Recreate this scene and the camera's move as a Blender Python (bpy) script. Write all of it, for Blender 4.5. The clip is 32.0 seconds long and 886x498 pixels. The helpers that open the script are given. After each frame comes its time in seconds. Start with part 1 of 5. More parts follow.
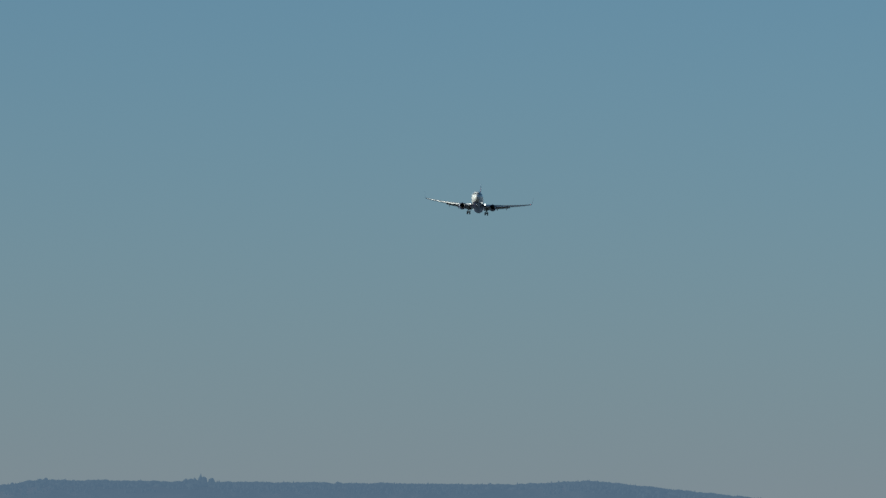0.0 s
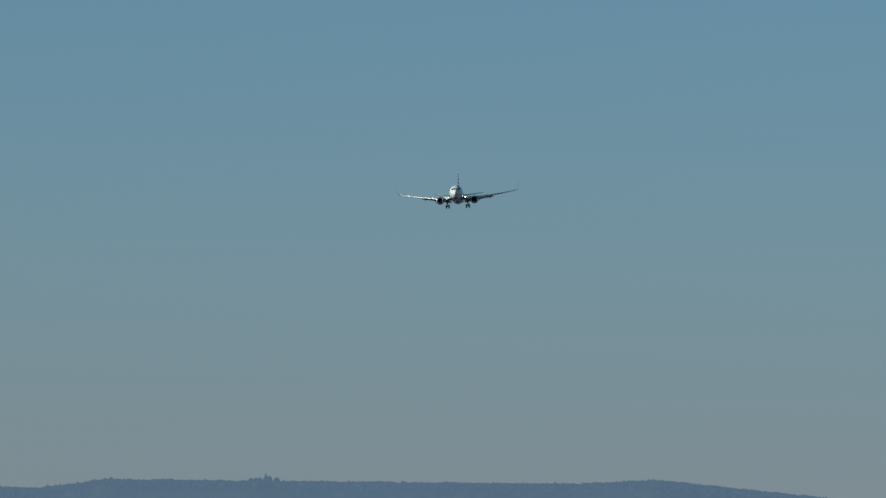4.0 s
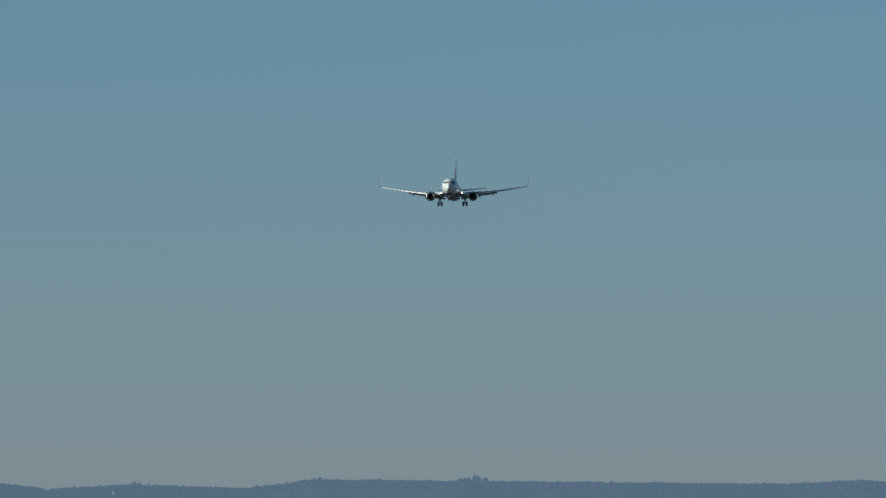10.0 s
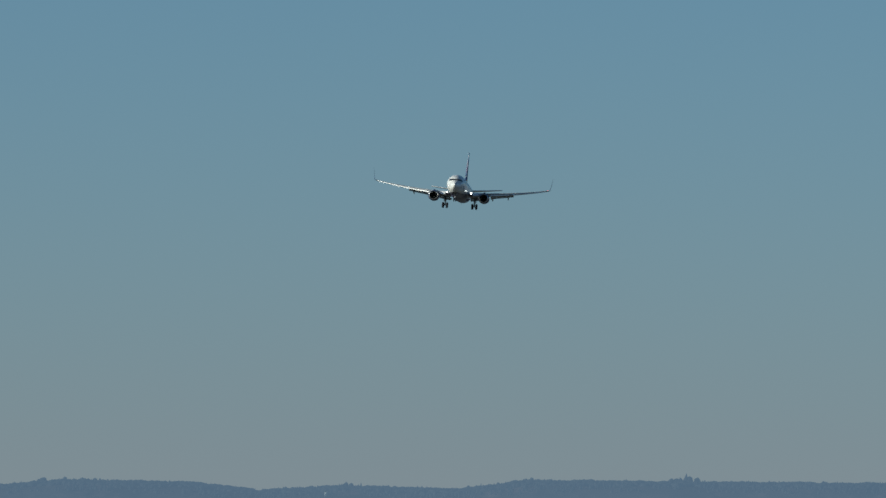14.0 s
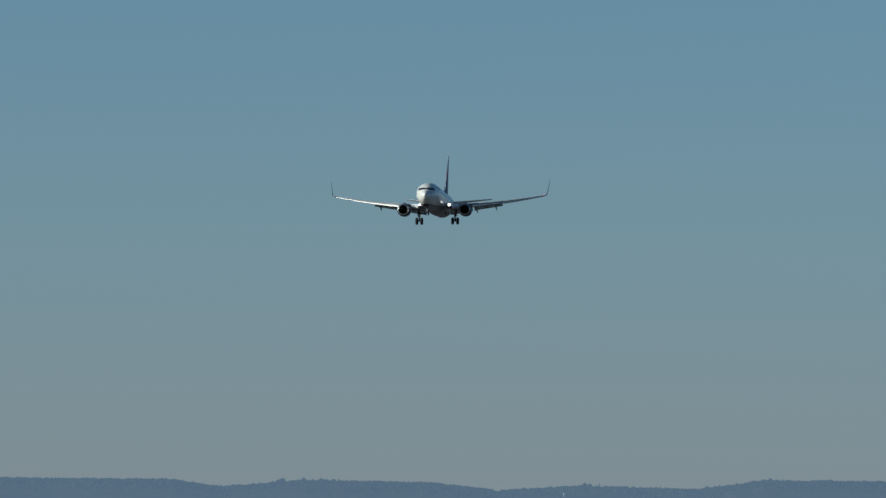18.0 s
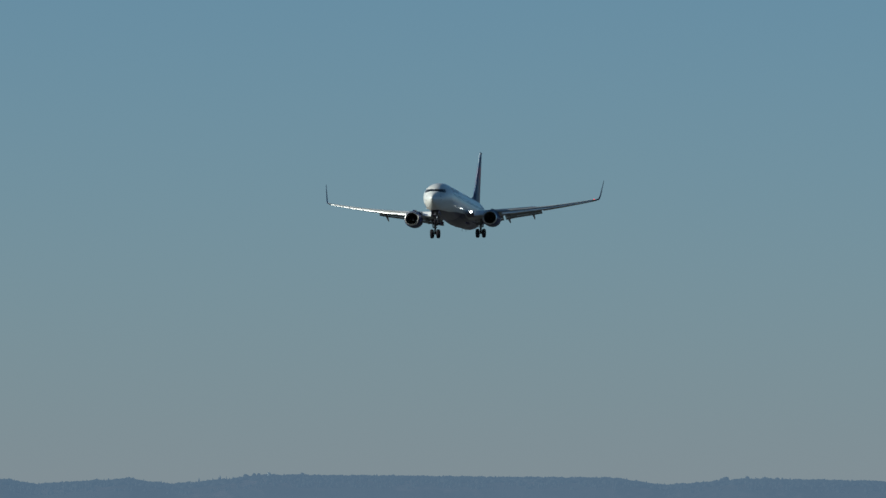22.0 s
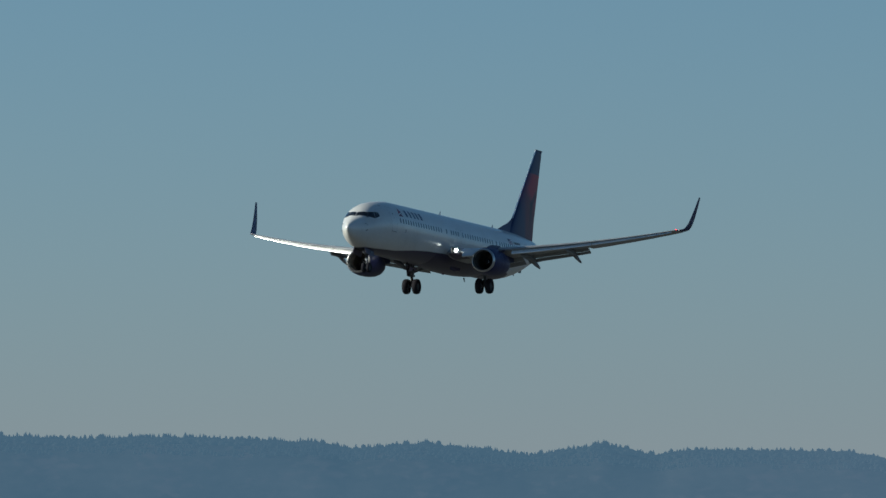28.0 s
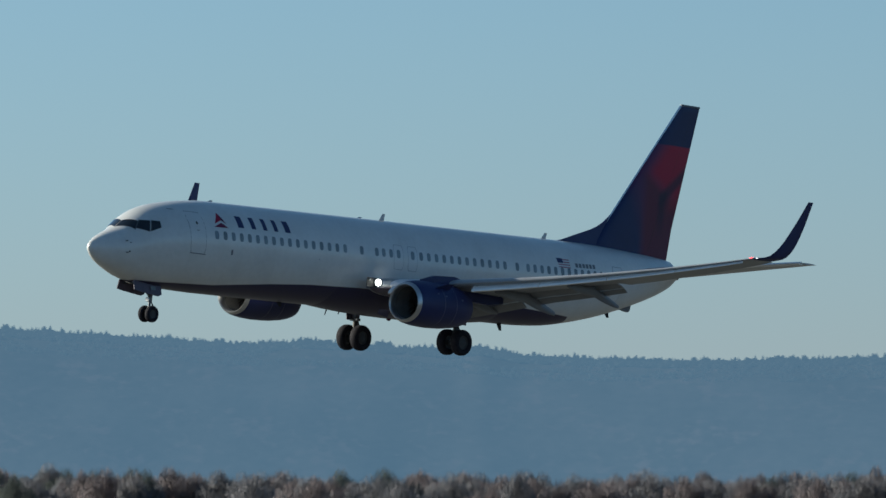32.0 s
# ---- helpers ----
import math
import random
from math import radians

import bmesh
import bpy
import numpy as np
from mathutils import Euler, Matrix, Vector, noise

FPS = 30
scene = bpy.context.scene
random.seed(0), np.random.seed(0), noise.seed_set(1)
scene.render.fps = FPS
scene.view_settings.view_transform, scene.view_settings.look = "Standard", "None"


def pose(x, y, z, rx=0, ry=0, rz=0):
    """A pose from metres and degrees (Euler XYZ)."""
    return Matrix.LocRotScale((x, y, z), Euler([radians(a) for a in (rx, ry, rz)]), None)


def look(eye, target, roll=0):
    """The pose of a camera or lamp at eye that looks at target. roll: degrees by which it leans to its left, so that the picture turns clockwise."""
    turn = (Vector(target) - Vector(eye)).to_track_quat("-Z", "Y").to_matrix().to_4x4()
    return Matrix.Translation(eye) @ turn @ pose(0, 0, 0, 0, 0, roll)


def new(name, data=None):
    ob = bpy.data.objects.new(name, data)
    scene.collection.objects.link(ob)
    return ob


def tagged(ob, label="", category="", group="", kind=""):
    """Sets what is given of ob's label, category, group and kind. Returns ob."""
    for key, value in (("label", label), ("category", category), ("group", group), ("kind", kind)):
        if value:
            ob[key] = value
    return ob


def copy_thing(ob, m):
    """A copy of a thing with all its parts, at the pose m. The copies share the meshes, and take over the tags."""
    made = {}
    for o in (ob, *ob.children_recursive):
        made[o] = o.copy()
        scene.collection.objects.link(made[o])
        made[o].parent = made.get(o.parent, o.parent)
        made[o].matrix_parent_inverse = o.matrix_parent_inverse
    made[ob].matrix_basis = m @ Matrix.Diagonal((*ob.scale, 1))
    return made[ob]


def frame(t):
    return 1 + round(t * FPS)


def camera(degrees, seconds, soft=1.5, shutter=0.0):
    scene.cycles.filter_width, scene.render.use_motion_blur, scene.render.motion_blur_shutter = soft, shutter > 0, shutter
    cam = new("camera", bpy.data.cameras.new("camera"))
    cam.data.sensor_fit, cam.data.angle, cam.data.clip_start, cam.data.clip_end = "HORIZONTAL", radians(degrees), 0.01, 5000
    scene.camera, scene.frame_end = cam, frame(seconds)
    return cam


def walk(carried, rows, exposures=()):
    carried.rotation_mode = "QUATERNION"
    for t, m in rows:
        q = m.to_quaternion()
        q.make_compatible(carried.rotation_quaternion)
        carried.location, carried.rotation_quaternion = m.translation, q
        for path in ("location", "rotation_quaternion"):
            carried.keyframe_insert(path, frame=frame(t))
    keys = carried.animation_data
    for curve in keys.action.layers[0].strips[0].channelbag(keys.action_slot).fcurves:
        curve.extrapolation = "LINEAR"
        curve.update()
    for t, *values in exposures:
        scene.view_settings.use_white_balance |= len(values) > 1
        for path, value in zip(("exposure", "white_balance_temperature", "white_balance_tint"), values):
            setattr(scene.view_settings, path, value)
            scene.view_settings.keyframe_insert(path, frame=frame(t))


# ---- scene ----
# Metres. The observer stands at the origin; y points along the first view, -x to the observer's left.
EYE = 4.0
cam = camera(6.2458, 32.0, 1.5, 0.060)
walk(cam, [
    (0, pose(0, 0, EYE, 92.7676, 0, 0.0000)),
    (0.5, pose(0, 0, EYE, 92.7635, 0, 0.0367)),
    (1, pose(0, 0, EYE, 92.7696, 0, 0.0734)),
    (1.5, pose(0, 0, EYE, 92.7635, 0, 0.1344)),
    (2, pose(0, 0, EYE, 92.7684, 0, 0.1954)),
    (2.5, pose(0, 0, EYE, 92.7638, 0, 0.2440)),
    (3, pose(0, 0, EYE, 92.7622, 0, 0.2990)),
    (3.5, pose(0, 0, EYE, 92.7607, 0, 0.3600)),
    (5.5, pose(0, 0, EYE, 92.7695, 0, 0.9005)),
    (6, pose(0, 0, EYE, 92.7708, 0, 1.0469)),
    (6.5, pose(0, 0, EYE, 92.7732, 0, 1.1996)),
    (7, pose(0, 0, EYE, 92.7715, 0, 1.3463)),
    (7.5, pose(0, 0, EYE, 92.7694, 0, 1.4623)),
    (8, pose(0, 0, EYE, 92.7755, 0, 1.5664)),
    (8.5, pose(0, 0, EYE, 92.7674, 0, 1.6760)),
    (9, pose(0, 0, EYE, 92.7643, 0, 1.7737)),
    (9.5, pose(0, 0, EYE, 92.7562, 0, 1.8714)),
    (10, pose(0, 0, EYE, 92.7633, 0, 1.9324)),
    (10.5, pose(0, 0, EYE, 92.7623, 0, 2.0209)),
    (11, pose(0, 0, EYE, 92.7654, 0, 2.1918)),
    (11.5, pose(0, 0, EYE, 92.7755, 0, 2.3445)),
    (12, pose(0, 0, EYE, 92.7674, 0, 2.5522)),
    (12.5, pose(0, 0, EYE, 92.7715, 0, 2.7660)),
    (13, pose(0, 0, EYE, 92.7623, 0, 2.9613)),
    (13.5, pose(0, 0, EYE, 92.7640, 0, 3.1691)),
    (14, pose(0, 0, EYE, 92.7658, 0, 3.4254)),
    (14.5, pose(0, 0, EYE, 92.7692, 0, 3.6699)),
    (16.5, pose(0, 0, EYE, 92.7676, 0, 4.4821)),
    (17, pose(0, 0, EYE, 92.7728, 0, 4.6774)),
    (17.5, pose(0, 0, EYE, 92.7687, 0, 4.8545)),
    (18, pose(0, 0, EYE, 92.7707, 0, 5.1079)),
    (18.5, pose(0, 0, EYE, 92.7625, 0, 5.4069)),
    (19, pose(0, 0, EYE, 92.7655, 0, 5.6910)),
    (19.5, pose(0, 0, EYE, 92.7679, 0, 6.0389)),
    (20, pose(0, 0, EYE, 92.7649, 0, 6.4358)),
    (20.5, pose(0, 0, EYE, 92.7649, 0, 6.8573)),
    (21, pose(0, 0, EYE, 92.7639, 0, 7.2967)),
    (21.5, pose(0, 0, EYE, 92.7674, 0, 7.7546)),
    (22, pose(0, 0, EYE, 92.7614, 0, 8.2369)),
    (22.5, pose(0, 0, EYE, 92.7674, 0, 8.7680)),
    (23, pose(0, 0, EYE, 92.7609, 0, 9.2628)),
    (23.5, pose(0, 0, EYE, 92.7609, 0, 9.8182)),
    (24, pose(0, 0, EYE, 92.7669, 0, 10.4522)),
    (24.5, pose(0, 0, EYE, 92.7669, 0, 11.1579)),
    (25, pose(0, 0, EYE, 92.7669, 0, 11.9554)),
    (25.5, pose(0, 0, EYE, 92.7669, 0, 12.8246)),
    (27.5, pose(0, 0, EYE, 92.7470, 0, 16.5447)),
    (28, pose(0, 0, EYE, 92.7430, 0, 17.6890)),
    (28.5, pose(0, 0, EYE, 92.7311, 0, 19.0168)),
    (29, pose(0, 0, EYE, 92.7192, 0, 20.6196)),
    (29.5, pose(0, 0, EYE, 92.6995, 0, 22.4094)),
    (30, pose(0, 0, EYE, 92.6893, 0, 24.4554)),
    (30.5, pose(0, 0, EYE, 92.6707, 0, 26.7470)),
    (31, pose(0, 0, EYE, 92.6694, 0, 29.3477)),
    (31.5, pose(0, 0, EYE, 92.6511, 0, 32.3112)),
    (32, pose(0, 0, EYE, 92.6197, 0, 35.8230)),
], exposures=[(0, 0.0, 5820, -4), (13, 0.02, 5860, -4), (23, 0.06, 5910, -3), (28, 0.15, 6000, -2), (30, 0.27, 6090, -1), (31, 0.41, 6140, -1), (32, 0.58, 6200, 0)])

# ---- sky and sun ----
SUN_LEFT, SUN_HIGH = 106.0, 20.0         # degrees to the left of +y, and above the horizon
world = bpy.data.worlds.new("sky")
scene.world = world
world.use_nodes = True
sky = world.node_tree.nodes.new("ShaderNodeTexSky")
sky.sky_type, sky.sun_disc = "NISHITA", False
sky.sun_elevation, sky.sun_rotation = radians(SUN_HIGH), radians(360 - SUN_LEFT)
sky.altitude, sky.air_density, sky.dust_density, sky.ozone_density = 10, 0.6, 1.0, 3.0
background = world.node_tree.nodes["Background"]
background.inputs["Strength"].default_value = 0.082
# ground haze: a pale grey veil that thins out smoothly with height above the horizon, all the way round
wn, wl = world.node_tree.nodes, world.node_tree.links
coord, split = wn.new("ShaderNodeTexCoord"), wn.new("ShaderNodeSeparateXYZ")
fall, grow, share = wn.new("ShaderNodeMath"), wn.new("ShaderNodeMath"), wn.new("ShaderNodeMath")
veil = wn.new("ShaderNodeMix")
fall.operation, grow.operation, share.operation = "MULTIPLY", "EXPONENT", "MULTIPLY"
fall.inputs[1].default_value, share.inputs[1].default_value, share.use_clamp = -24.0, 1.05, True
veil.data_type = "RGBA"
veil.inputs["B"].default_value = (3.37, 3.25, 3.62, 1)
wl.new(coord.outputs["Generated"], split.inputs[0])
wl.new(split.outputs["Z"], fall.inputs[0])
wl.new(fall.outputs[0], grow.inputs[0])
wl.new(grow.outputs[0], share.inputs[0])
wl.new(share.outputs[0], veil.inputs["Factor"])
clear = wn.new("ShaderNodeMix")            # the clear autumn air above the haze is a cooler blue-green
clear.data_type, clear.blend_type = "RGBA", "MULTIPLY"
clear.inputs["Factor"].default_value, clear.inputs["B"].default_value = 1.0, (0.872, 1.0, 0.945, 1)
wl.new(sky.outputs[0], clear.inputs["A"])
wl.new(clear.outputs["Result"], veil.inputs["A"])
wl.new(veil.outputs["Result"], background.inputs["Color"])

sun = new("sun", bpy.data.lights.new("sun", "SUN"))
sun.data.energy, sun.data.angle, sun.data.color = 5.0, radians(0.53), (1.0, 0.88, 0.74)
towards = Vector((-math.sin(radians(SUN_LEFT)) * math.cos(radians(SUN_HIGH)), math.cos(radians(SUN_LEFT)) * math.cos(radians(SUN_HIGH)), math.sin(radians(SUN_HIGH))))
sun.matrix_world = look(towards * 100, (0, 0, 0))

# ---- materials ----
def material(name, colour, rough=0.5, metal=0.0, grain=0.0, scale=4.0, bump=0.0, coat=0.0, random_tone=0.0, fine=0.0):
    """A Principled surface with tone that varies at two scales, fine relief, and a tone of its own for each object or island."""
    m = bpy.data.materials.new(name)
    m.use_nodes = True
    nt = m.node_tree
    b = nt.nodes["Principled BSDF"]
    b.inputs["Roughness"].default_value, b.inputs["Metallic"].default_value = rough, metal
    b.inputs["Coat Weight"].default_value, b.inputs["Coat Roughness"].default_value = coat, 0.08
    b.inputs["Base Color"].default_value = (*colour, 1)
    if grain or bump:
        tc = nt.nodes.new("ShaderNodeTexCoord")
        n1, n2 = nt.nodes.new("ShaderNodeTexNoise"), nt.nodes.new("ShaderNodeTexNoise")
        n1.inputs["Scale"].default_value, n1.inputs["Detail"].default_value = scale, 6
        n2.inputs["Scale"].default_value, n2.inputs["Detail"].default_value = scale * 9, 4
        for n in (n1, n2):
            nt.links.new(tc.outputs["Object"], n.inputs["Vector"])
        mix = nt.nodes.new("ShaderNodeMath")
        mix.operation = "MULTIPLY_ADD"
        nt.links.new(n2.outputs["Fac"], mix.inputs[0])
        mix.inputs[1].default_value = 0.5
        nt.links.new(n1.outputs["Fac"], mix.inputs[2])
        ramp = nt.nodes.new("ShaderNodeMapRange")
        ramp.inputs["From Min"].default_value, ramp.inputs["From Max"].default_value = 0.45, 1.05
        ramp.inputs["To Min"].default_value, ramp.inputs["To Max"].default_value = 1 - grain, 1 + grain
        nt.links.new(mix.outputs[0], ramp.inputs["Value"])
        tone = ramp.outputs[0]
        if random_tone:
            info = nt.nodes.new("ShaderNodeObjectInfo")
            geo = nt.nodes.new("ShaderNodeNewGeometry")
            add = nt.nodes.new("ShaderNodeMath")
            add.operation = "ADD"
            nt.links.new(info.outputs["Random"], add.inputs[0])
            nt.links.new(geo.outputs["Random Per Island"], add.inputs[1])
            span = nt.nodes.new("ShaderNodeMapRange")
            span.inputs["From Max"].default_value = 2
            span.inputs["To Min"].default_value, span.inputs["To Max"].default_value = 1 - random_tone, 1 + random_tone
            nt.links.new(add.outputs[0], span.inputs["Value"])
            mul = nt.nodes.new("ShaderNodeMath")
            mul.operation = "MULTIPLY"
            nt.links.new(tone, mul.inputs[0])
            nt.links.new(span.outputs[0], mul.inputs[1])
            tone = mul.outputs[0]
        tint = nt.nodes.new("ShaderNodeMix")
        tint.data_type, tint.blend_type = "RGBA", "MULTIPLY"
        tint.inputs["Factor"].default_value = 1
        tint.inputs["A"].default_value = (*colour, 1)
        nt.links.new(tone, tint.inputs["B"])
        nt.links.new(tint.outputs["Result"], b.inputs["Base Color"])
        if bump:
            bp = nt.nodes.new("ShaderNodeBump")
            bp.inputs["Strength"].default_value, bp.inputs["Distance"].default_value = bump, 0.02
            nt.links.new(mix.outputs[0], bp.inputs["Height"])
            nt.links.new(bp.outputs[0], b.inputs["Normal"])
    return m


def leafy(m, share=0.5):
    """Lets part of the light through, as leaves, twigs and needles do."""
    nt = m.node_tree
    b, out = nt.nodes["Principled BSDF"], nt.nodes["Material Output"]
    tr, mix = nt.nodes.new("ShaderNodeBsdfTranslucent"), nt.nodes.new("ShaderNodeMixShader")
    mix.inputs[0].default_value = share
    nt.links.new(b.inputs["Base Color"].links[0].from_socket, tr.inputs["Color"])
    nt.links.new(b.outputs[0], mix.inputs[1])
    nt.links.new(tr.outputs[0], mix.inputs[2])
    nt.links.new(mix.outputs[0], out.inputs["Surface"])
    return m


def distance(name, colour, haze_glow, grain, bare=None, islands=0.15):
    """The far backdrop: dark forest with the blue haze painted in as emission."""
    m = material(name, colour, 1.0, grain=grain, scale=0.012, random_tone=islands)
    b = m.node_tree.nodes["Principled BSDF"]
    b.inputs["Specular IOR Level"].default_value = 0.0
    nt = m.node_tree
    tc, xyz = nt.nodes.new("ShaderNodeTexCoord"), nt.nodes.new("ShaderNodeSeparateXYZ")
    around, vec = nt.nodes.new("ShaderNodeMath"), nt.nodes.new("ShaderNodeCombineXYZ")
    around.operation = "ARCTAN2"
    nt.links.new(tc.outputs["Object"], xyz.inputs[0])
    nt.links.new(xyz.outputs["X"], around.inputs[0])
    nt.links.new(xyz.outputs["Y"], around.inputs[1])
    for k, (socket, gain) in enumerate(((around.outputs[0], 5500.0), (xyz.outputs["Z"], 2.2))):
        mul = nt.nodes.new("ShaderNodeMath")
        mul.operation = "MULTIPLY"
        nt.links.new(socket, mul.inputs[0])
        mul.inputs[1].default_value = gain
        nt.links.new(mul.outputs[0], vec.inputs[k])
    for n in nt.nodes:
        if n.type == "TEX_NOISE":
            nt.links.new(vec.outputs[0], n.inputs["Vector"])
    if bare:
        # leafless woods and clearings, in small ragged patches along the slope
        big, small = nt.nodes.new("ShaderNodeTexNoise"), nt.nodes.new("ShaderNodeTexNoise")
        for n, scale, detail in ((big, 0.022, 3), (small, 0.11, 5)):
            n.inputs["Scale"].default_value, n.inputs["Detail"].default_value = scale, detail
            nt.links.new(vec.outputs[0], n.inputs["Vector"])
        both, gate, mix = nt.nodes.new("ShaderNodeMath"), nt.nodes.new("ShaderNodeMapRange"), nt.nodes.new("ShaderNodeMix")
        both.operation, mix.data_type = "ADD", "RGBA"
        nt.links.new(big.outputs["Fac"], both.inputs[0])
        nt.links.new(small.outputs["Fac"], both.inputs[1])
        gate.inputs["From Min"].default_value, gate.inputs["From Max"].default_value = 1.04, 1.26
        nt.links.new(both.outputs[0], gate.inputs["Value"])
        nt.links.new(gate.outputs[0], mix.inputs["Factor"])
        nt.links.new(b.inputs["Base Color"].links[0].from_socket, mix.inputs["A"])
        mix.inputs["B"].default_value = (*bare, 1)
        nt.links.new(mix.outputs["Result"], b.inputs["Base Color"])
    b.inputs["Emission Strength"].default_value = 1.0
    # the eastern hills get more painted haze than the western ridge, to look farther
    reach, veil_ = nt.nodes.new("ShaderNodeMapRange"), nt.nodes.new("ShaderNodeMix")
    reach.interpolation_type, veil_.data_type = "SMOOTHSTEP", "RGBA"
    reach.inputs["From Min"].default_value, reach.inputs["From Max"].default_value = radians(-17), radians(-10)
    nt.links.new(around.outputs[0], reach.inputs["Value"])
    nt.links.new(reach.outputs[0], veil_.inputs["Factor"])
    veil_.inputs["A"].default_value = (*haze_glow, 1)
    veil_.inputs["B"].default_value = (haze_glow[0] + 0.037, haze_glow[1] + 0.029, haze_glow[2] + 0.033, 1)
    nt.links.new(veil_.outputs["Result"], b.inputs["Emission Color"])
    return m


def glowing(name, colour, strength):
    m = bpy.data.materials.new(name)
    m.use_nodes = True
    b = m.node_tree.nodes["Principled BSDF"]
    b.inputs["Base Color"].default_value = (*colour, 1)
    b.inputs["Emission Color"].default_value, b.inputs["Emission Strength"].default_value = (*colour, 1), strength
    return m


WHITE = material("white_paint", (0.62, 0.62, 0.62), 0.32, grain=0.07, scale=0.6, bump=0.02, coat=0.3)
BELLY = material("belly_paint", (0.092, 0.078, 0.116), 0.6, grain=0.15, scale=0.8)
BLUE = material("deep_blue_paint", (0.020, 0.027, 0.098), 0.45, grain=0.12, scale=0.8, bump=0.02)
BLUE.node_tree.nodes["Principled BSDF"].inputs["Specular IOR Level"].default_value = 0.3
RED = material("red_paint", (0.30, 0.005, 0.036), 0.5, grain=0.1, scale=1.0)
DARK_RED = material("dark_red_paint", (0.085, 0.008, 0.042), 0.5, grain=0.1, scale=1.0)
FLAG_RED = material("faded_flag_red", (0.34, 0.14, 0.18), 0.5, grain=0.1, scale=1.0)
MID_RED = material("deep_red_paint", (0.14, 0.007, 0.042), 0.5, grain=0.1, scale=1.0)
for paint in (RED, DARK_RED, MID_RED):
    paint.node_tree.nodes["Principled BSDF"].inputs["Specular IOR Level"].default_value = 0.3
GREY = material("grey_wing_paint", (0.285, 0.30, 0.325), 0.4, grain=0.12, scale=0.7, bump=0.03)
FLAP_GREY = material("dull_flap_paint", (0.19, 0.20, 0.22), 0.5, grain=0.15, scale=0.9, bump=0.03)
GREY_LIGHT = material("light_grey_paint", (0.50, 0.51, 0.52), 0.38, grain=0.12, scale=0.9, bump=0.03)
COWL_SEAM = material("cowl_seam_metal", (0.16, 0.17, 0.24), 0.45, 0.3, grain=0.1)
SEAM = material("seam", (0.16, 0.17, 0.19), 0.6, grain=0.1)
FAINT_SEAM = material("faint_seam", (0.27, 0.28, 0.30), 0.6, grain=0.1)
SILVER = material("bare_aluminium", (0.88, 0.88, 0.88), 0.43, 0.9, grain=0.06, scale=1.5)
SLAT_METAL = material("satin_slat_metal", (0.86, 0.86, 0.87), 0.38, 0.35, grain=0.06, scale=1.5)
LIP = material("inlet_metal", (0.54, 0.54, 0.55), 0.32, 0.85, grain=0.1, scale=2, bump=0.02)
DUCT = material("inlet_lining", (0.15, 0.145, 0.14), 0.6, grain=0.15, scale=3)
STEEL = material("gear_steel", (0.15, 0.155, 0.17), 0.45, 0.4, grain=0.2, scale=5, bump=0.1)
RUBBER = material("tyre_rubber", (0.021, 0.020, 0.027), 0.8, grain=0.3, scale=6, bump=0.2)
RUBBER.node_tree.nodes["Principled BSDF"].inputs["Specular IOR Level"].default_value = 0.12
RIM = material("wheel_rim", (0.05, 0.05, 0.053), 0.6, 0.3, grain=0.2, scale=6)
DARK = material("dark_cavity", (0.015, 0.015, 0.017), 0.7, grain=0.2, scale=4)
TITANIUM = material("hot_metal", (0.22, 0.20, 0.18), 0.4, 0.9, grain=0.2, scale=3, bump=0.05)
PANE_RIM = material("window_seal", (0.10, 0.10, 0.105), 0.6, grain=0.15, scale=4)
GLASS = material("dark_glass", (0.012, 0.015, 0.02), 0.08, grain=0.2, scale=3, coat=0.5)
CABIN_GLASS = material("cabin_window", (0.15, 0.175, 0.20), 0.22, grain=0.2, scale=1.5, random_tone=0.35)
LAMP = glowing("landing_lamp", (1.0, 0.95, 0.88), 9.0)
SIDE_LAMP = glowing("side_lamp", (1.0, 0.95, 0.88), 3.0)
STROBE = glowing("white_strobe", (1.0, 0.97, 0.95), 1.0)
NAV_RED = glowing("red_navigation_lamp", (1.0, 0.05, 0.06), 3.0)
LENS = material("clear_lens", (0.5, 0.52, 0.55), 0.1, grain=0.05)
GRASS = material("dry_mown_grass", (0.069, 0.069, 0.062), 0.9, grain=0.35, scale=0.05, bump=0.3)
BARK = material("grey_brown_bark", (0.19, 0.17, 0.155), 0.9, grain=0.3, scale=2, bump=0.4)
TWIGS = leafy(material("bare_twigs", (0.210, 0.206, 0.224), 0.9, grain=0.08, scale=0.25, random_tone=0.1), 0.85)
RUSSET = leafy(material("russet_leaves", (0.230, 0.198, 0.206), 0.85, grain=0.08, scale=0.25, random_tone=0.1), 0.85)
EVERGREEN = leafy(material("dark_evergreen_leaves", (0.115, 0.132, 0.126), 0.85, grain=0.2, scale=0.25, random_tone=0.15), 0.7)
NEEDLES = leafy(material("fir_needles", (0.085, 0.104, 0.098), 0.85, grain=0.3, scale=0.3, random_tone=0.3), 0.3)
# ridge and trees both glow with painted blue haze
HILL = distance("hazed_forest", (0.028, 0.027, 0.027), (0.052, 0.097, 0.149), 0.4, (0.044, 0.037, 0.037))
HILL_TREE = distance("hazed_crest", (0.011, 0.012, 0.012), (0.062, 0.108, 0.161), 0.3, None, 0.2)


# ---- mesh helpers ----
def part(name, bm, mat, parent=None, label="", smooth=True, mats=()):
    """Links a bmesh as one mesh object, under its thing if there is one."""
    me = bpy.data.meshes.new(name)
    bmesh.ops.recalc_face_normals(bm, faces=bm.faces)
    for f in bm.faces:
        f.smooth = smooth
    bm.to_mesh(me)
    bm.free()
    for m in (mat, *mats):
        me.materials.append(m)
    if smooth:
        me.set_sharp_from_angle(angle=radians(38))
    ob = new(name, me)
    if parent:
        ob.parent = parent
    if label:
        tagged(ob, label)
    return ob


